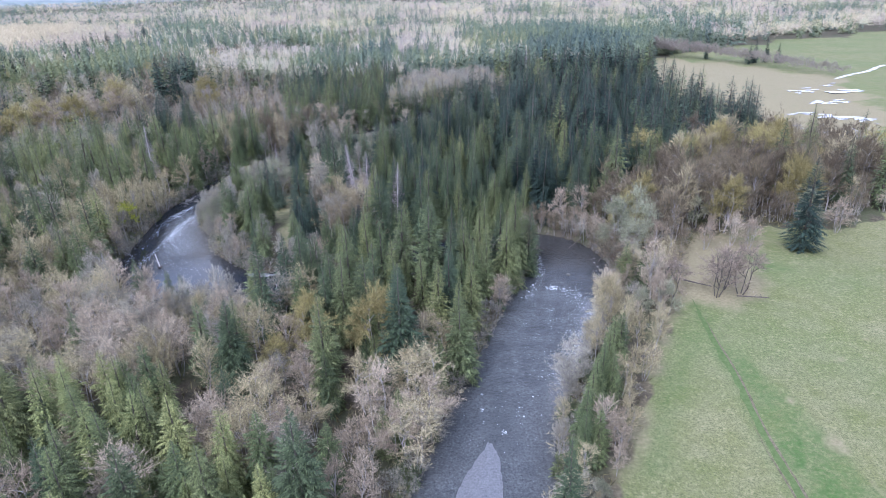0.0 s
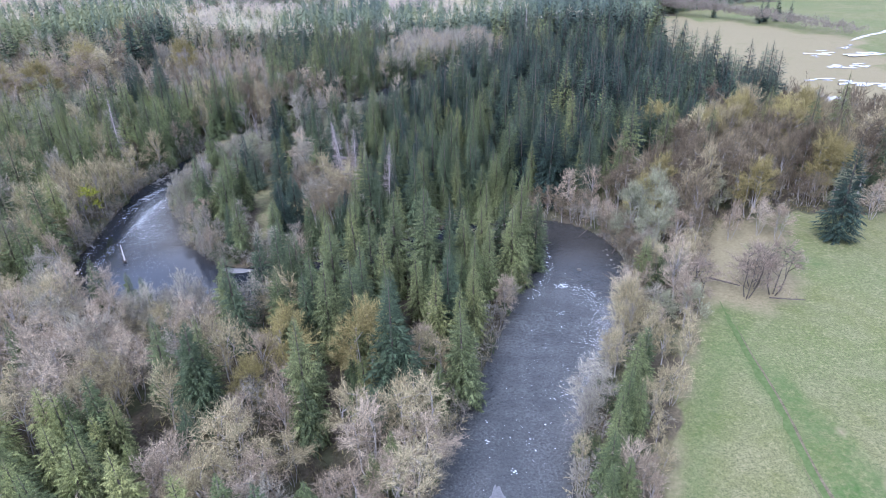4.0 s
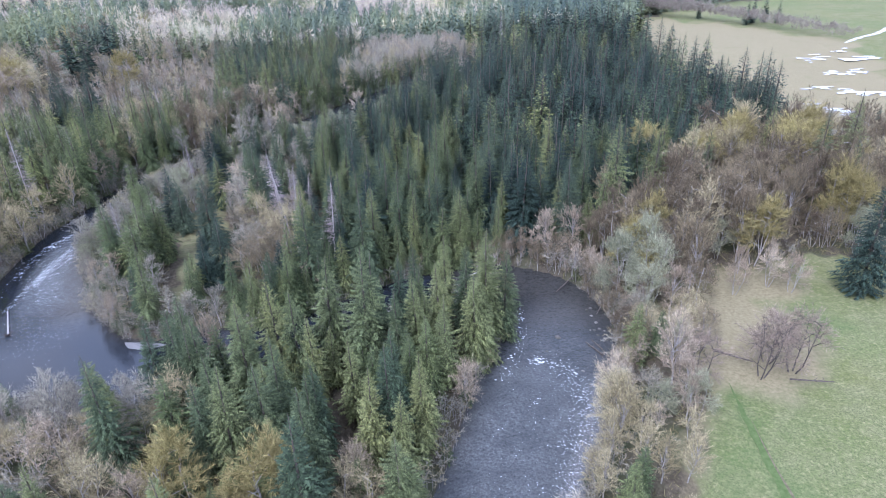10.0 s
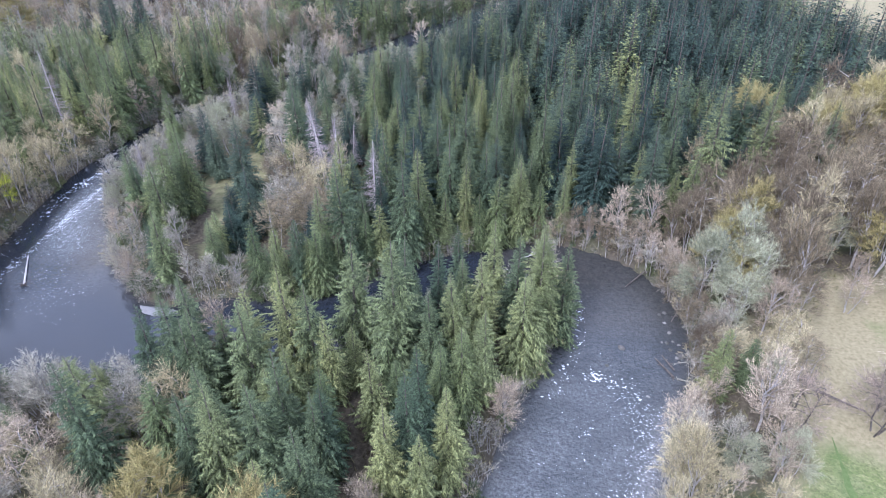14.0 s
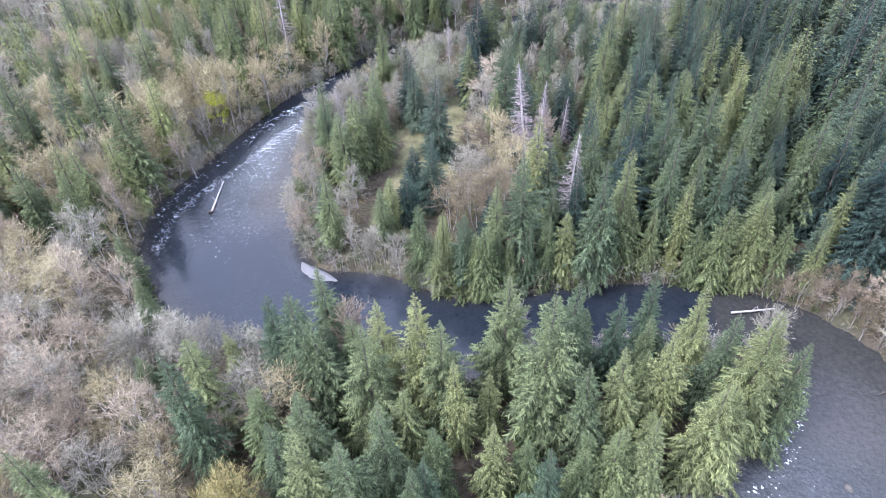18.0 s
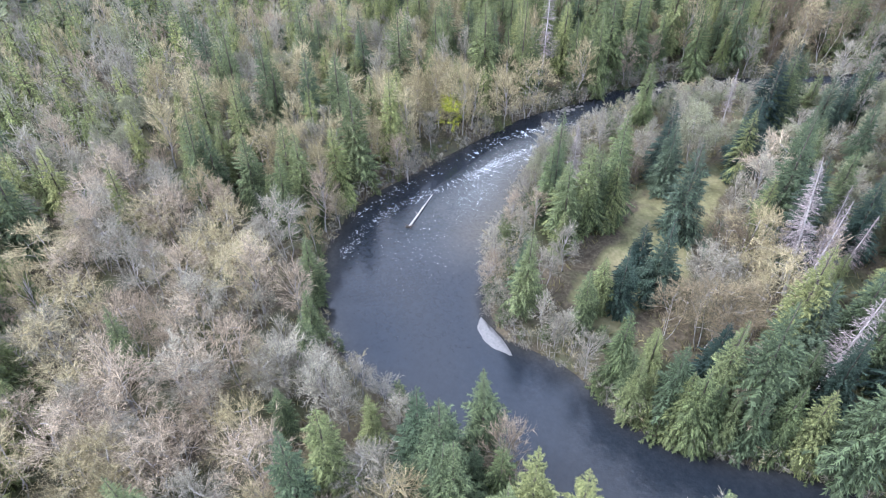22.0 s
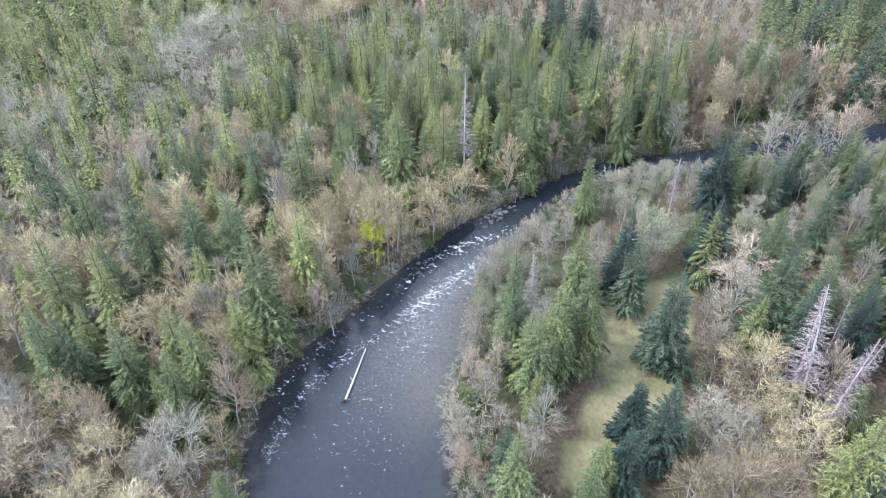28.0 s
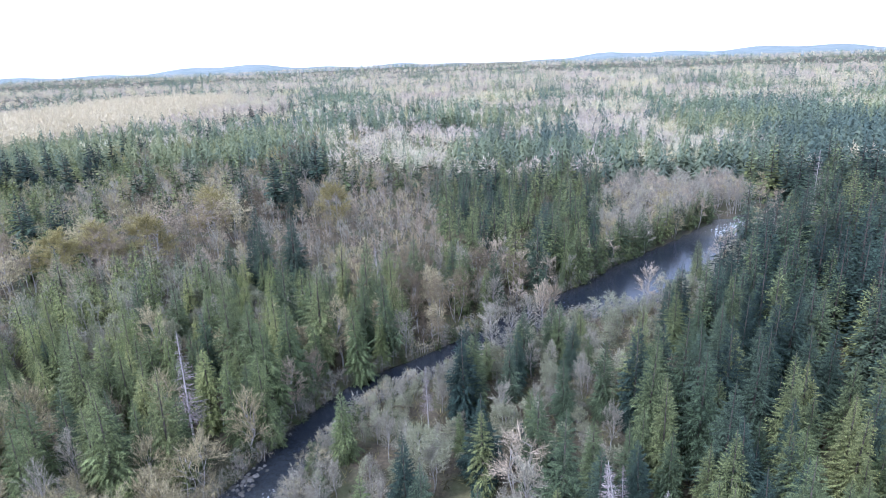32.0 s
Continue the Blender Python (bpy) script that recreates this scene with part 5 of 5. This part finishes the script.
BELTS = [(0, 250, 6.2, 26, 6, 90, 0.009), (250, 600, 6.6, 26, 6, 66, 0.014), (600, 1150, 9.5, 10, 6, 40, 0.025), (1150, 2300, 17, 5, 6, 26, 0.04), (2300, 4500, 40, 4, 5, 16, 0.06)]
for number, (near_r, far_r, gap, rings, per, count, thick) in enumerate(BELTS):
    r = np.random.RandomState(90 + number)
    n = int(2 * far_r / gap)
    ix, iy = np.meshgrid(np.arange(n), np.arange(n))
    x = (ix.ravel() + r.uniform(-0.45, 0.45, n * n)) * gap - far_r
    y = (iy.ravel() + r.uniform(-0.45, 0.45, n * n)) * gap - far_r + 100
    d, az = np.hypot(x, y - 100), np.degrees(np.arctan2(x, y - 40))
    keep = (d >= near_r) & (d < far_r) & ((az > (-82 if far_r < 700 else -62)) & (az < 43) | (d < 420))
    x, y, d = x[keep], y[keep], d[keep]
    taken = np.zeros(len(x), bool)
    edge, _ = to_river(x, y)
    taken |= inside(FIELD, x, y) | inside(FAR_FIELD, x, y) | inside(STRAW_FIELD, x, y) | inside(MEADOW, x, y) | (edge < 3)
    filled = np.zeros(len(x), bool)
    for poly, *_ in PATCHES:
        filled |= inside(poly, *strayed(x, y))
    taken |= (x < 0.78 * y + 22) & (x > -1.9 * y - 60) & (filled | (x > -220) & (x < 175) & (y > 40) & (y < 345) | (x > -260) & (x < 60) & (y >= 345) & (y < 440) | (x > 40) & (x < 190) & (y > 300) & (y < 440))
    x, y = x[~taken], y[~taken]
    z = land(x, y)
    green = waves(x, y, 130 + 30 * number, 21) + 0.7 * waves(x, y, 40 + 22 * number, 22) + 0.9 * np.exp(-(((x - 100) / 120) ** 2 + ((y - 330) / 170) ** 2)) * 2.2
    young = np.exp(-(((x + 340) / 190) ** 2 + ((y - 370) / 210) ** 2))
    green = green + r.uniform(-0.55, 0.55, len(x)) + (-0.4, -0.5, -0.5, -0.55, -0.3)[number] + 1.5 * np.exp(-(((x - 190) / 160) ** 2 + ((y - 620) / 230) ** 2)) + 2.2 * young
    con = green > 0.05
    tall = (14 + 12 * r.uniform(0, 1, len(x))) * (1.0 + 0.1 * waves(x, y, 200, 23)) * (1.0, 1.0, 1.0, 1.1, 1.3)[number]
    tall = np.where(con, tall * (1.12 - 0.3 * young), tall * 0.8)
    tone = np.clip(0.45 + 0.3 * waves(x, y, 170, 24) + r.uniform(-0.28, 0.28, len(x)), 0, 1)
    tone = np.where(con, tone + 0.4 * young - 0.35 * np.exp(-(((x - 100) / 130) ** 2 + ((y - 330) / 180) ** 2)), tone).clip(0, 1)
    pts = np.stack([x, y, z], 1)
    v, f, t = far_conifers(pts[con], tall[con], tone[con], 100 + number, rings, per)
    me = mesh_of("far_conifer_wood", v, f, M["far_green" if number > 1 else "mid_green"])
    give(me, "tone", t)
    tagged(new("far_conifer_wood", me), "dark green conifer wood stretching over the far valley", "woods", kind="stuff")
    v, f, t = far_bare(pts[~con], tall[~con], tone[~con], 110 + number, count, thick)
    me = mesh_of("far_bare_wood", v, f, M["far_bare" if number > 1 else "mid_bare"])
    give(me, "tone", t)
    tagged(new("far_bare_wood", me), "grey-brown leafless wood stretching over the far valley", "woods", kind="stuff")
    print("belt", number, len(x), con.sum())

# a plantation of pale upright poplars far off, and the low hills behind the valley
r = np.random.RandomState(61)
ix, iy = np.meshgrid(np.arange(-905, -425, 8.0), np.arange(370, 1045, 8.0))
x, y = ix.ravel() + r.uniform(-2.5, 2.5, ix.size), iy.ravel() + r.uniform(-2.5, 2.5, ix.size)
ok = inside(STRAW_FIELD, x, y)
x, y = x[ok], y[ok]
v, f, t = far_bare(np.stack([x, y, land(x, y) - 2.0], 1), r.uniform(20, 26, len(x)), r.uniform(0, 1, len(x)), 62, 44, 0.016, 0.16)
me = mesh_of("poplar_plantation", v, f, M["poplar"])
give(me, "tone", t)
tagged(new("poplar_plantation", me), "pale yellow plantation of leafless poplars far off", "woods", kind="stuff")
# the hedge across the far pasture
line = spline([(190, 582), (208, 553), (228, 524), (246, 490), (258, 458), (268, 428)], 4.5)
pts = np.vstack([line + np.array([4.0 * k, 2.2 * k]) + r.normal(0, 1.3, line.shape) for k in range(4)])
v, f, t = far_bare(np.column_stack([pts, land(pts[:, 0], pts[:, 1])]), np.tile(np.linspace(17, 8, len(line)), 4) * r.uniform(0.7, 1.1, len(pts)), r.uniform(0.0, 0.5, len(pts)), 63, 110, 0.017)
me = mesh_of("hedge", v, f, M["hedge"])
give(me, "tone", t)
tagged(new("hedge", me), "leafless grey-brown hedge between the far pastures", "hedge", kind="stuff")
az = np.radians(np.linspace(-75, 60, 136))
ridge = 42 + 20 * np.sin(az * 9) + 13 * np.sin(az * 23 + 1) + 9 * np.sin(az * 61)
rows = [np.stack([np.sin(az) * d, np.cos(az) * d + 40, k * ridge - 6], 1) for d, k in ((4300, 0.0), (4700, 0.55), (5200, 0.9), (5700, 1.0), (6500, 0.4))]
tagged(new("distant_hills", mesh_of("distant_hills", np.stack(rows, 1).reshape(-1, 3), grid_faces(136, 5), M["far_hills"], True)), "low wooded hills along the valley's far edge, haze painted into their colour", "hills", kind="structure")


# ---------- undergrowth ----------
r = np.random.RandomState(31)
x, y = r.uniform(-150, 125, 48000), r.uniform(45, 300, 48000)
edge, _ = to_river(x, y)
ok = (edge > 0.6) & ~inside(FIELD, x, y) & ~inside(MEADOW, x, y) & (np.hypot(x + 20, y - 160) < 150)
x, y = x[ok], y[ok]
foot = np.repeat(np.stack([x, y, land(x, y) - 0.1], 1), 4, 0)
way = unit(np.stack([r.normal(size=len(foot)), r.normal(size=len(foot)), r.uniform(0.5, 1.8, len(foot))], 1))
v, f = blades(foot + r.normal(0, 0.3, foot.shape) * [1, 1, 0], foot + way * r.uniform(0.6, 1.8, (len(foot), 1)), r.uniform(0.04, 0.11, len(foot)), r)
tagged(new("undergrowth", mesh_of("undergrowth", v, f, M["undergrowth"])), "low ferns, brambles and saplings on the forest floor", "undergrowth", kind="stuff")


# ---------- in and beside the river ----------
def mound(name, outline, z, top, material, label, category, rings=5):
    """A low bank of gravel that swells from its outline."""
    o = np.array(outline, float)
    o = spline(list(map(tuple, np.vstack([o, o[:1]]))), 0.8)[:-1]
    c = o.mean(0)
    rr = np.random.RandomState(len(o))
    vs, n = [], len(o)
    for k in range(rings):
        t = 1 - k / rings
        lift = z - 0.25 + (top + 0.25) * math.sin((1 - t) * math.pi / 2)
        ring = c + (o - c) * t
        vs.append(np.column_stack([ring + rr.normal(0, 0.05, ring.shape), np.full(n, lift) + rr.normal(0, 0.02, n)]))
    vs = np.vstack(vs + [np.array([[c[0], c[1], z + top]])])
    fs = [(k * n + i, k * n + (i + 1) % n, (k + 1) * n + (i + 1) % n, (k + 1) * n + i) for k in range(rings - 1) for i in range(n)]
    fs += [((rings - 1) * n + i, (rings - 1) * n + (i + 1) % n, rings * n, rings * n) for i in range(n)]
    me = bpy.data.meshes.new(name)
    me.from_pydata(vs.tolist(), [], [tuple(dict.fromkeys(q)) for q in fs])
    me.materials.append(material)
    for p in me.polygons:
        p.use_smooth = True
    return tagged(new(name, me), label, category)


mound("gravel_spit", [(-57.2, 156.6), (-55.6, 154.2), (-53.0, 152.9), (-50.0, 152.4), (-47.0, 153.2), (-44.6, 154.4), (-48.0, 155.6), (-52.5, 156.2)], 2.15, 0.35, M["gravel"],
      "pale crescent of bare gravel lying against the river bank", "gravel bar")
mound("gravel_bar", [(7.4, 89.0), (5.2, 84.8), (2.2, 78.5), (0.6, 73.0), (2.0, 66.0), (6.0, 66.0), (8.0, 73.0), (8.6, 80.0), (8.8, 84.0)], 0.14, 0.12, M["wet_gravel"],
      "low grey gravel bar just breaking the river's surface", "gravel bar")


def log_thing(name, a, b, r0, r1, label, roots=0, wood="dead_bark"):
    """A fallen trunk with a broken end, stubs and, where it has them, torn roots."""
    rr = np.random.RandomState(int(abs(a[0] * 10)))
    root = new(name)
    a, b = np.array(a, float), np.array(b, float)
    mid = (a + b) / 2 + np.array([0, 0, -0.03])
    trunk = new("trunk", mesh_of("trunk", *joined([prism(a, mid, r0, (r0 + r1) / 2, 9), prism(mid, b, (r0 + r1) / 2, r1, 9), prism(b, b + (b - a) * 0.012, r1, 0.02, 9), prism(a, a - (b - a) * 0.01, r0, 0.03, 9)]), M[wood], True))
    trunk.parent = root
    for _ in range(5):
        p = a + (b - a) * rr.uniform(0.25, 0.95)
        stub = new("branch_stub", mesh_of("branch_stub", *prism(p, p + unit(rr.normal(size=3) * [1, 1, 0.4] + [0, 0, 0.5]) * rr.uniform(0.4, 1.0), 0.07, 0.025, 5), M[wood], True))
        stub.parent = root
    for k in range(roots):
        w = unit(np.cross(b - a, rr.normal(size=3)) + 0.3 * (a - b))
        o = new("root", mesh_of("root", *prism(a, a + w * rr.uniform(0.7, 1.4), 0.16, 0.03, 5), M["bark"], True))
        o.parent = root
    return tagged(root, label, "log", group="driftwood in the river")


log_thing("stranded_log", (-80.9, 160.1, 2.95), (-86.2, 169.4, 3.15), 0.22, 0.11, "long bleached log stranded in the shallow river, with torn roots", 12)
for k in range(8):
    a, x, y = 0.55 * k + 0.9, -92.6 + 0.25 * k, 211.5 + 0.95 * k
    z = float(land(x, y)[0]) + 0.15
    log_thing("driftwood_log", (x, y, z), (x + 2.6 * math.cos(a), y + 2.6 * math.sin(a), z + 0.2), 0.13, 0.07, "bleached driftwood log in the pile on the bank", 0)
log_thing("driftwood_log", (40.8, 144.4, 1.3), (38.7, 148.4, 1.4), 0.17, 0.1, "grey driftwood log lying at the river's edge", 3, "bark")
log_thing("driftwood_log", (41.3, 145.8, 1.35), (39.9, 148.9, 1.6), 0.14, 0.08, "thinner grey driftwood log leaning beside another", 0, "bark")
log_thing("fallen_log", (16.2, 175.4, 2.0), (22.2, 178.9, 2.3), 0.2, 0.12, "pale fallen log lying along the dark channel's bank", 0)
log_thing("fallen_log", (-98.0, 171.5, 4.6), (-92.5, 168.0, 3.2), 0.13, 0.07, "pale fallen log leaning from the bank into the water", 0)
log_thing("fallen_log", (47.0, 163.5, 2.6), (43.5, 158.0, 1.5), 0.15, 0.08, "grey fallen log on the bank below the bare shrubs", 3, "bark")
log_thing("fallen_log", (41.0, 171.5, 2.8), (37.0, 168.0, 1.5), 0.15, 0.08, "dark fallen log hanging into the river from the bank", 3, "bark")
log_thing("fallen_log", (60.5, 140.0, 4.1), (66.0, 136.2, 4.0), 0.22, 0.12, "grey fallen branch lying on the dry grass", 0, "bark")
log_thing("fallen_log", (70.0, 131.0, 3.9), (77.0, 129.6, 3.9), 0.16, 0.1, "thin grey fallen branch lying on the dry grass", 0, "bark")


def boulder_shape(seed):
    bm = bmesh.new()
    bmesh.ops.create_icosphere(bm, subdivisions=2, radius=1)
    rr = np.random.RandomState(seed)
    k = rr.normal(size=(3, 3)) * 0.9
    for v in bm.verts:
        v.co *= 1 + 0.16 * math.sin(v.co.dot(Vector(k[0])) * 3) + 0.1 * math.sin(v.co.dot(Vector(k[1])) * 5 + 1)
        v.co.z *= 0.62
    me = bpy.data.meshes.new("boulder")
    bm.to_mesh(me)
    bm.free()
    me.materials.append(M["stone"])
    for p in me.polygons:
        p.use_smooth = True
    return me


BOULDERS = [boulder_shape(s) for s in range(4)]
rr = np.random.RandomState(12)
rocks = [(33.6, 150.8, 0.7), (30.5, 146.5, 0.4), (36.0, 140.0, 0.35)]
rocks += [(-92.5 + rr.normal(0, 0.9), 214.5 + rr.normal(0, 2.4), rr.uniform(0.2, 0.6)) for _ in range(50)]
rocks += [(-96.0 + 1.5 * rr.normal(), 172 + 12 * rr.normal(), rr.uniform(0.3, 0.7)) for _ in range(30)]
rocks += [(-90 + 6 * rr.normal(), 180 + 16 * rr.normal(), rr.uniform(0.12, 0.25)) for _ in range(24)]
rocks += [(42 + 1.2 * rr.normal(), 150 + 6 * rr.normal(), rr.uniform(0.2, 0.45)) for _ in range(16)]
for x, y, s in rocks:
    e, lv = to_river(x, y)
    o = new("boulder", BOULDERS[rr.randint(4)])
    z = max(float(land(x, y)[0]), float(lv[0]) - 0.25 * s)
    o.matrix_basis = Matrix.LocRotScale((x, y, z + 0.1 * s), Euler((0, 0, rr.uniform(0, 6.28))), (s, s * rr.uniform(0.7, 1.2), s))
    tagged(o, "grey weathered boulder at the river's edge" if e[0] > 0 else "wet grey boulder standing in the river", "boulder", group="boulders of the river")


# whitewater: small crests of foam strewn along the riffles
def foam_at(centres, spread, count, size, seed):
    rr = np.random.RandomState(seed)
    c = spline(centres, 0.5) if len(centres) > 1 else np.array(centres, float)
    p = c[rr.randint(len(c), size=count)] + rr.normal(0, 1, (count, 2)) * spread
    e, lv = to_river(p[:, 0], p[:, 1])
    p, lv = p[e < -0.4], lv[e < -0.4]
    near = ((p[:, None] - RIVER[None, ::2, :2]) ** 2).sum(-1).argmin(1) * 2
    flow = np.arctan2(-side[near, 0], side[near, 1]) + np.pi / 2 + rr.normal(0, 0.4, len(p))
    vs, fs, n = [], [], 0
    for (x, y), z, a in zip(p, lv, flow):
        k = 7
        s = size * min(1.2, 0.2 * rr.exponential(1.6)) + 0.02 if size < 0.3 else size * rr.uniform(0.15, 0.6)
        t = np.arange(k) * 2 * np.pi / k
        q = rr.uniform(0.5, 1.2, k) * s
        lx, ly = np.cos(t) * q * 1.1, np.sin(t) * q * 0.5
        ring = np.stack([x + lx * math.cos(a) - ly * math.sin(a), y + lx * math.sin(a) + ly * math.cos(a), np.full(k, z + 0.012)], 1)
        vs += [ring, np.array([[x, y, z + 0.05 + 0.16 * s]])]
        fs += [(n + i, n + (i + 1) % k, n + k) for i in range(k)]
        n += k + 1
    return np.vstack(vs), np.array(fs)


foams = []
foams.append(foam_at([(-85.0, 199), (-86.5, 191), (-86.8, 182), (-87.0, 173), (-87.8, 166), (-87.3, 158), (-85, 151), (-81.5, 146)], 0.7, 1500, 0.15, 1))
foams.append(foam_at([(-84.0, 197), (-82, 188), (-80.5, 180), (-80, 172)], 2.6, 1100, 0.12, 2))
foams.append(foam_at([(-85.0, 200), (-85.6, 193), (-86.0, 186), (-86.5, 178)], 1.4, 650, 0.17, 21))
foams.append(foam_at([(-86.5, 212), (-90.5, 203), (-92.6, 196), (-92.6, 188), (-92.4, 180), (-92, 171), (-92.5, 163), (-90.5, 154), (-88.4, 146)], 0.7, 800, 0.28, 3))
foams.append(foam_at([(-91.2, 199.4)], 0.8, 40, 0.5, 4))
foams.append(foam_at([(-90.4, 153.5)], 0.8, 16, 0.4, 5))
foams.append(foam_at([(28.1, 143.8)], 0.7, 60, 0.42, 6))
foams.append(foam_at([(30.4, 142.8)], 0.6, 16, 0.3, 7))
foams.append(foam_at([(25.4, 132.2)], 0.5, 12, 0.32, 8))
foams.append(foam_at([(26.6, 169), (27.2, 159.5), (26.4, 152.5), (24.6, 146.3), (20.5, 139)], 0.7, 200, 0.26, 9))
foams.append(foam_at([(33, 142), (35, 132), (31, 122), (27, 112), (22, 104)], 1.7, 1600, 0.15, 10))
foams.append(foam_at([(6.4, 96.2)], 0.3, 6, 0.4, 11))
foams.append(foam_at([(6.5, 100.8)], 0.3, 4, 0.3, 12))
foams.append(foam_at([(9.8, 89.2)], 0.35, 9, 0.4, 13))
foams.append(foam_at([(14, 96)], 2.5, 24, 0.2, 14))
foams.append(foam_at([(34, 388), (26, 383), (20, 376), (17, 370)], 2.2, 260, 0.6, 15))
foams.append(foam_at([(-47, 288), (-40, 297)], 1.5, 40, 0.35, 16))
foams.append(foam_at([(6, 80), (14, 100), (22, 118), (28, 132), (32, 146)], 4.5, 350, 0.11, 18))
foams.append(foam_at([(-75, 166), (-78, 158), (-70, 156)], 3.2, 300, 0.11, 17))
tagged(new("whitewater", mesh_of("whitewater", *joined(foams), M["foam"], True)), "small white crests of foam on the river's riffles", "foam", kind="stuff")


# ---------- the pasture's track and far puddles ----------
def ribbon(name, rows, half, lift, material, label, category):
    c = spline(rows, 2.0)
    d = np.gradient(c, axis=0)
    d = np.stack([d[:, 1], -d[:, 0]], 1) / np.linalg.norm(d, axis=1)[:, None]
    rr = np.random.RandomState(len(c))
    taper = np.clip(np.minimum(np.arange(len(c)), np.arange(len(c))[::-1]) / 7 + 0.05, 0, 1)[:, None]
    cols = []
    for s in (-1, -0.5, 0, 0.5, 1):
        q = c + d * (s * half * taper * (1 + 0.25 * rr.normal(size=(len(c), 1)) * (abs(s) == 1)))
        cols.append(np.column_stack([q, land(q[:, 0], q[:, 1]) + lift]))
    v = np.stack(cols, 1).reshape(-1, 3)
    return tagged(new(name, mesh_of(name, v, grid_faces(len(c), 5), material, True)), label, category, kind="structure")


ribbon("track", TRACK[:-1], 0.7, 0.05, M["rut"], "strip of lush trodden grass along the pasture's track", "track")
ribbon("track_rut", [(x - 1.0, y) for x, y in TRACK[:5]], 0.16, 0.08, M["mud"], "narrow bare wheel rut worn into the pasture", "track")
ribbon("track_rut", [(x + 0.75, y) for x, y in TRACK[:-2]], 0.2, 0.07, M["mud"], "narrow bare wheel rut worn into the pasture", "track")
ribbon("farm_road", [(262, 418), (280, 432), (303, 447), (338, 479), (400, 530)], 1.6, 0.1, M["pale_road"], "pale gravel road across the far pasture", "road")
pr = np.random.RandomState(71)
pools = [(240, 372, 6.5, 3.2), (247, 377, 3.5, 2.0), (196, 311, 3.5, 1.6), (203, 309, 4.0, 2.2), (176, 288, 2.5, 1.6), (160, 253, 2.6, 2.0)]
for (x0, y0), (x1, y1), many in (((209, 373), (255, 401), 14), ((188, 321), (214, 300), 22), ((172, 297), (180, 277), 10), ((158, 262), (162, 246), 8), ((205, 345), (232, 350), 12)):
    for _ in range(many):
        k = pr.uniform()
        s = pr.uniform(0.4, 1.6)
        pools.append((x0 + (x1 - x0) * k + pr.normal(0, 2.6), y0 + (y1 - y0) * k + pr.normal(0, 2.6), s * pr.uniform(1.0, 2.4), s))
for x, y, a, b in pools:
    k = 20
    t = np.arange(k) * 2 * np.pi / k
    q = 1 + 0.3 * np.sin(2 * t + x) + 0.22 * np.sin(3 * t + y) + 0.16 * np.sin(5 * t + x)
    px, py = x + np.cos(t) * a * q * 1.3, y + np.sin(t) * b * q * 1.4
    zz = float(land(px, py).max()) + 0.14
    me = mesh_of("puddle", np.vstack([np.stack([px, py, np.full(k, zz)], 1), [[x, y, zz]]]), [(i, (i + 1) % k, k) for i in range(k)], M["puddle"], True)
    tagged(new("puddle", me), "shallow puddle of rainwater lying on the flooded pasture", "puddle", group="puddles on the far pasture")
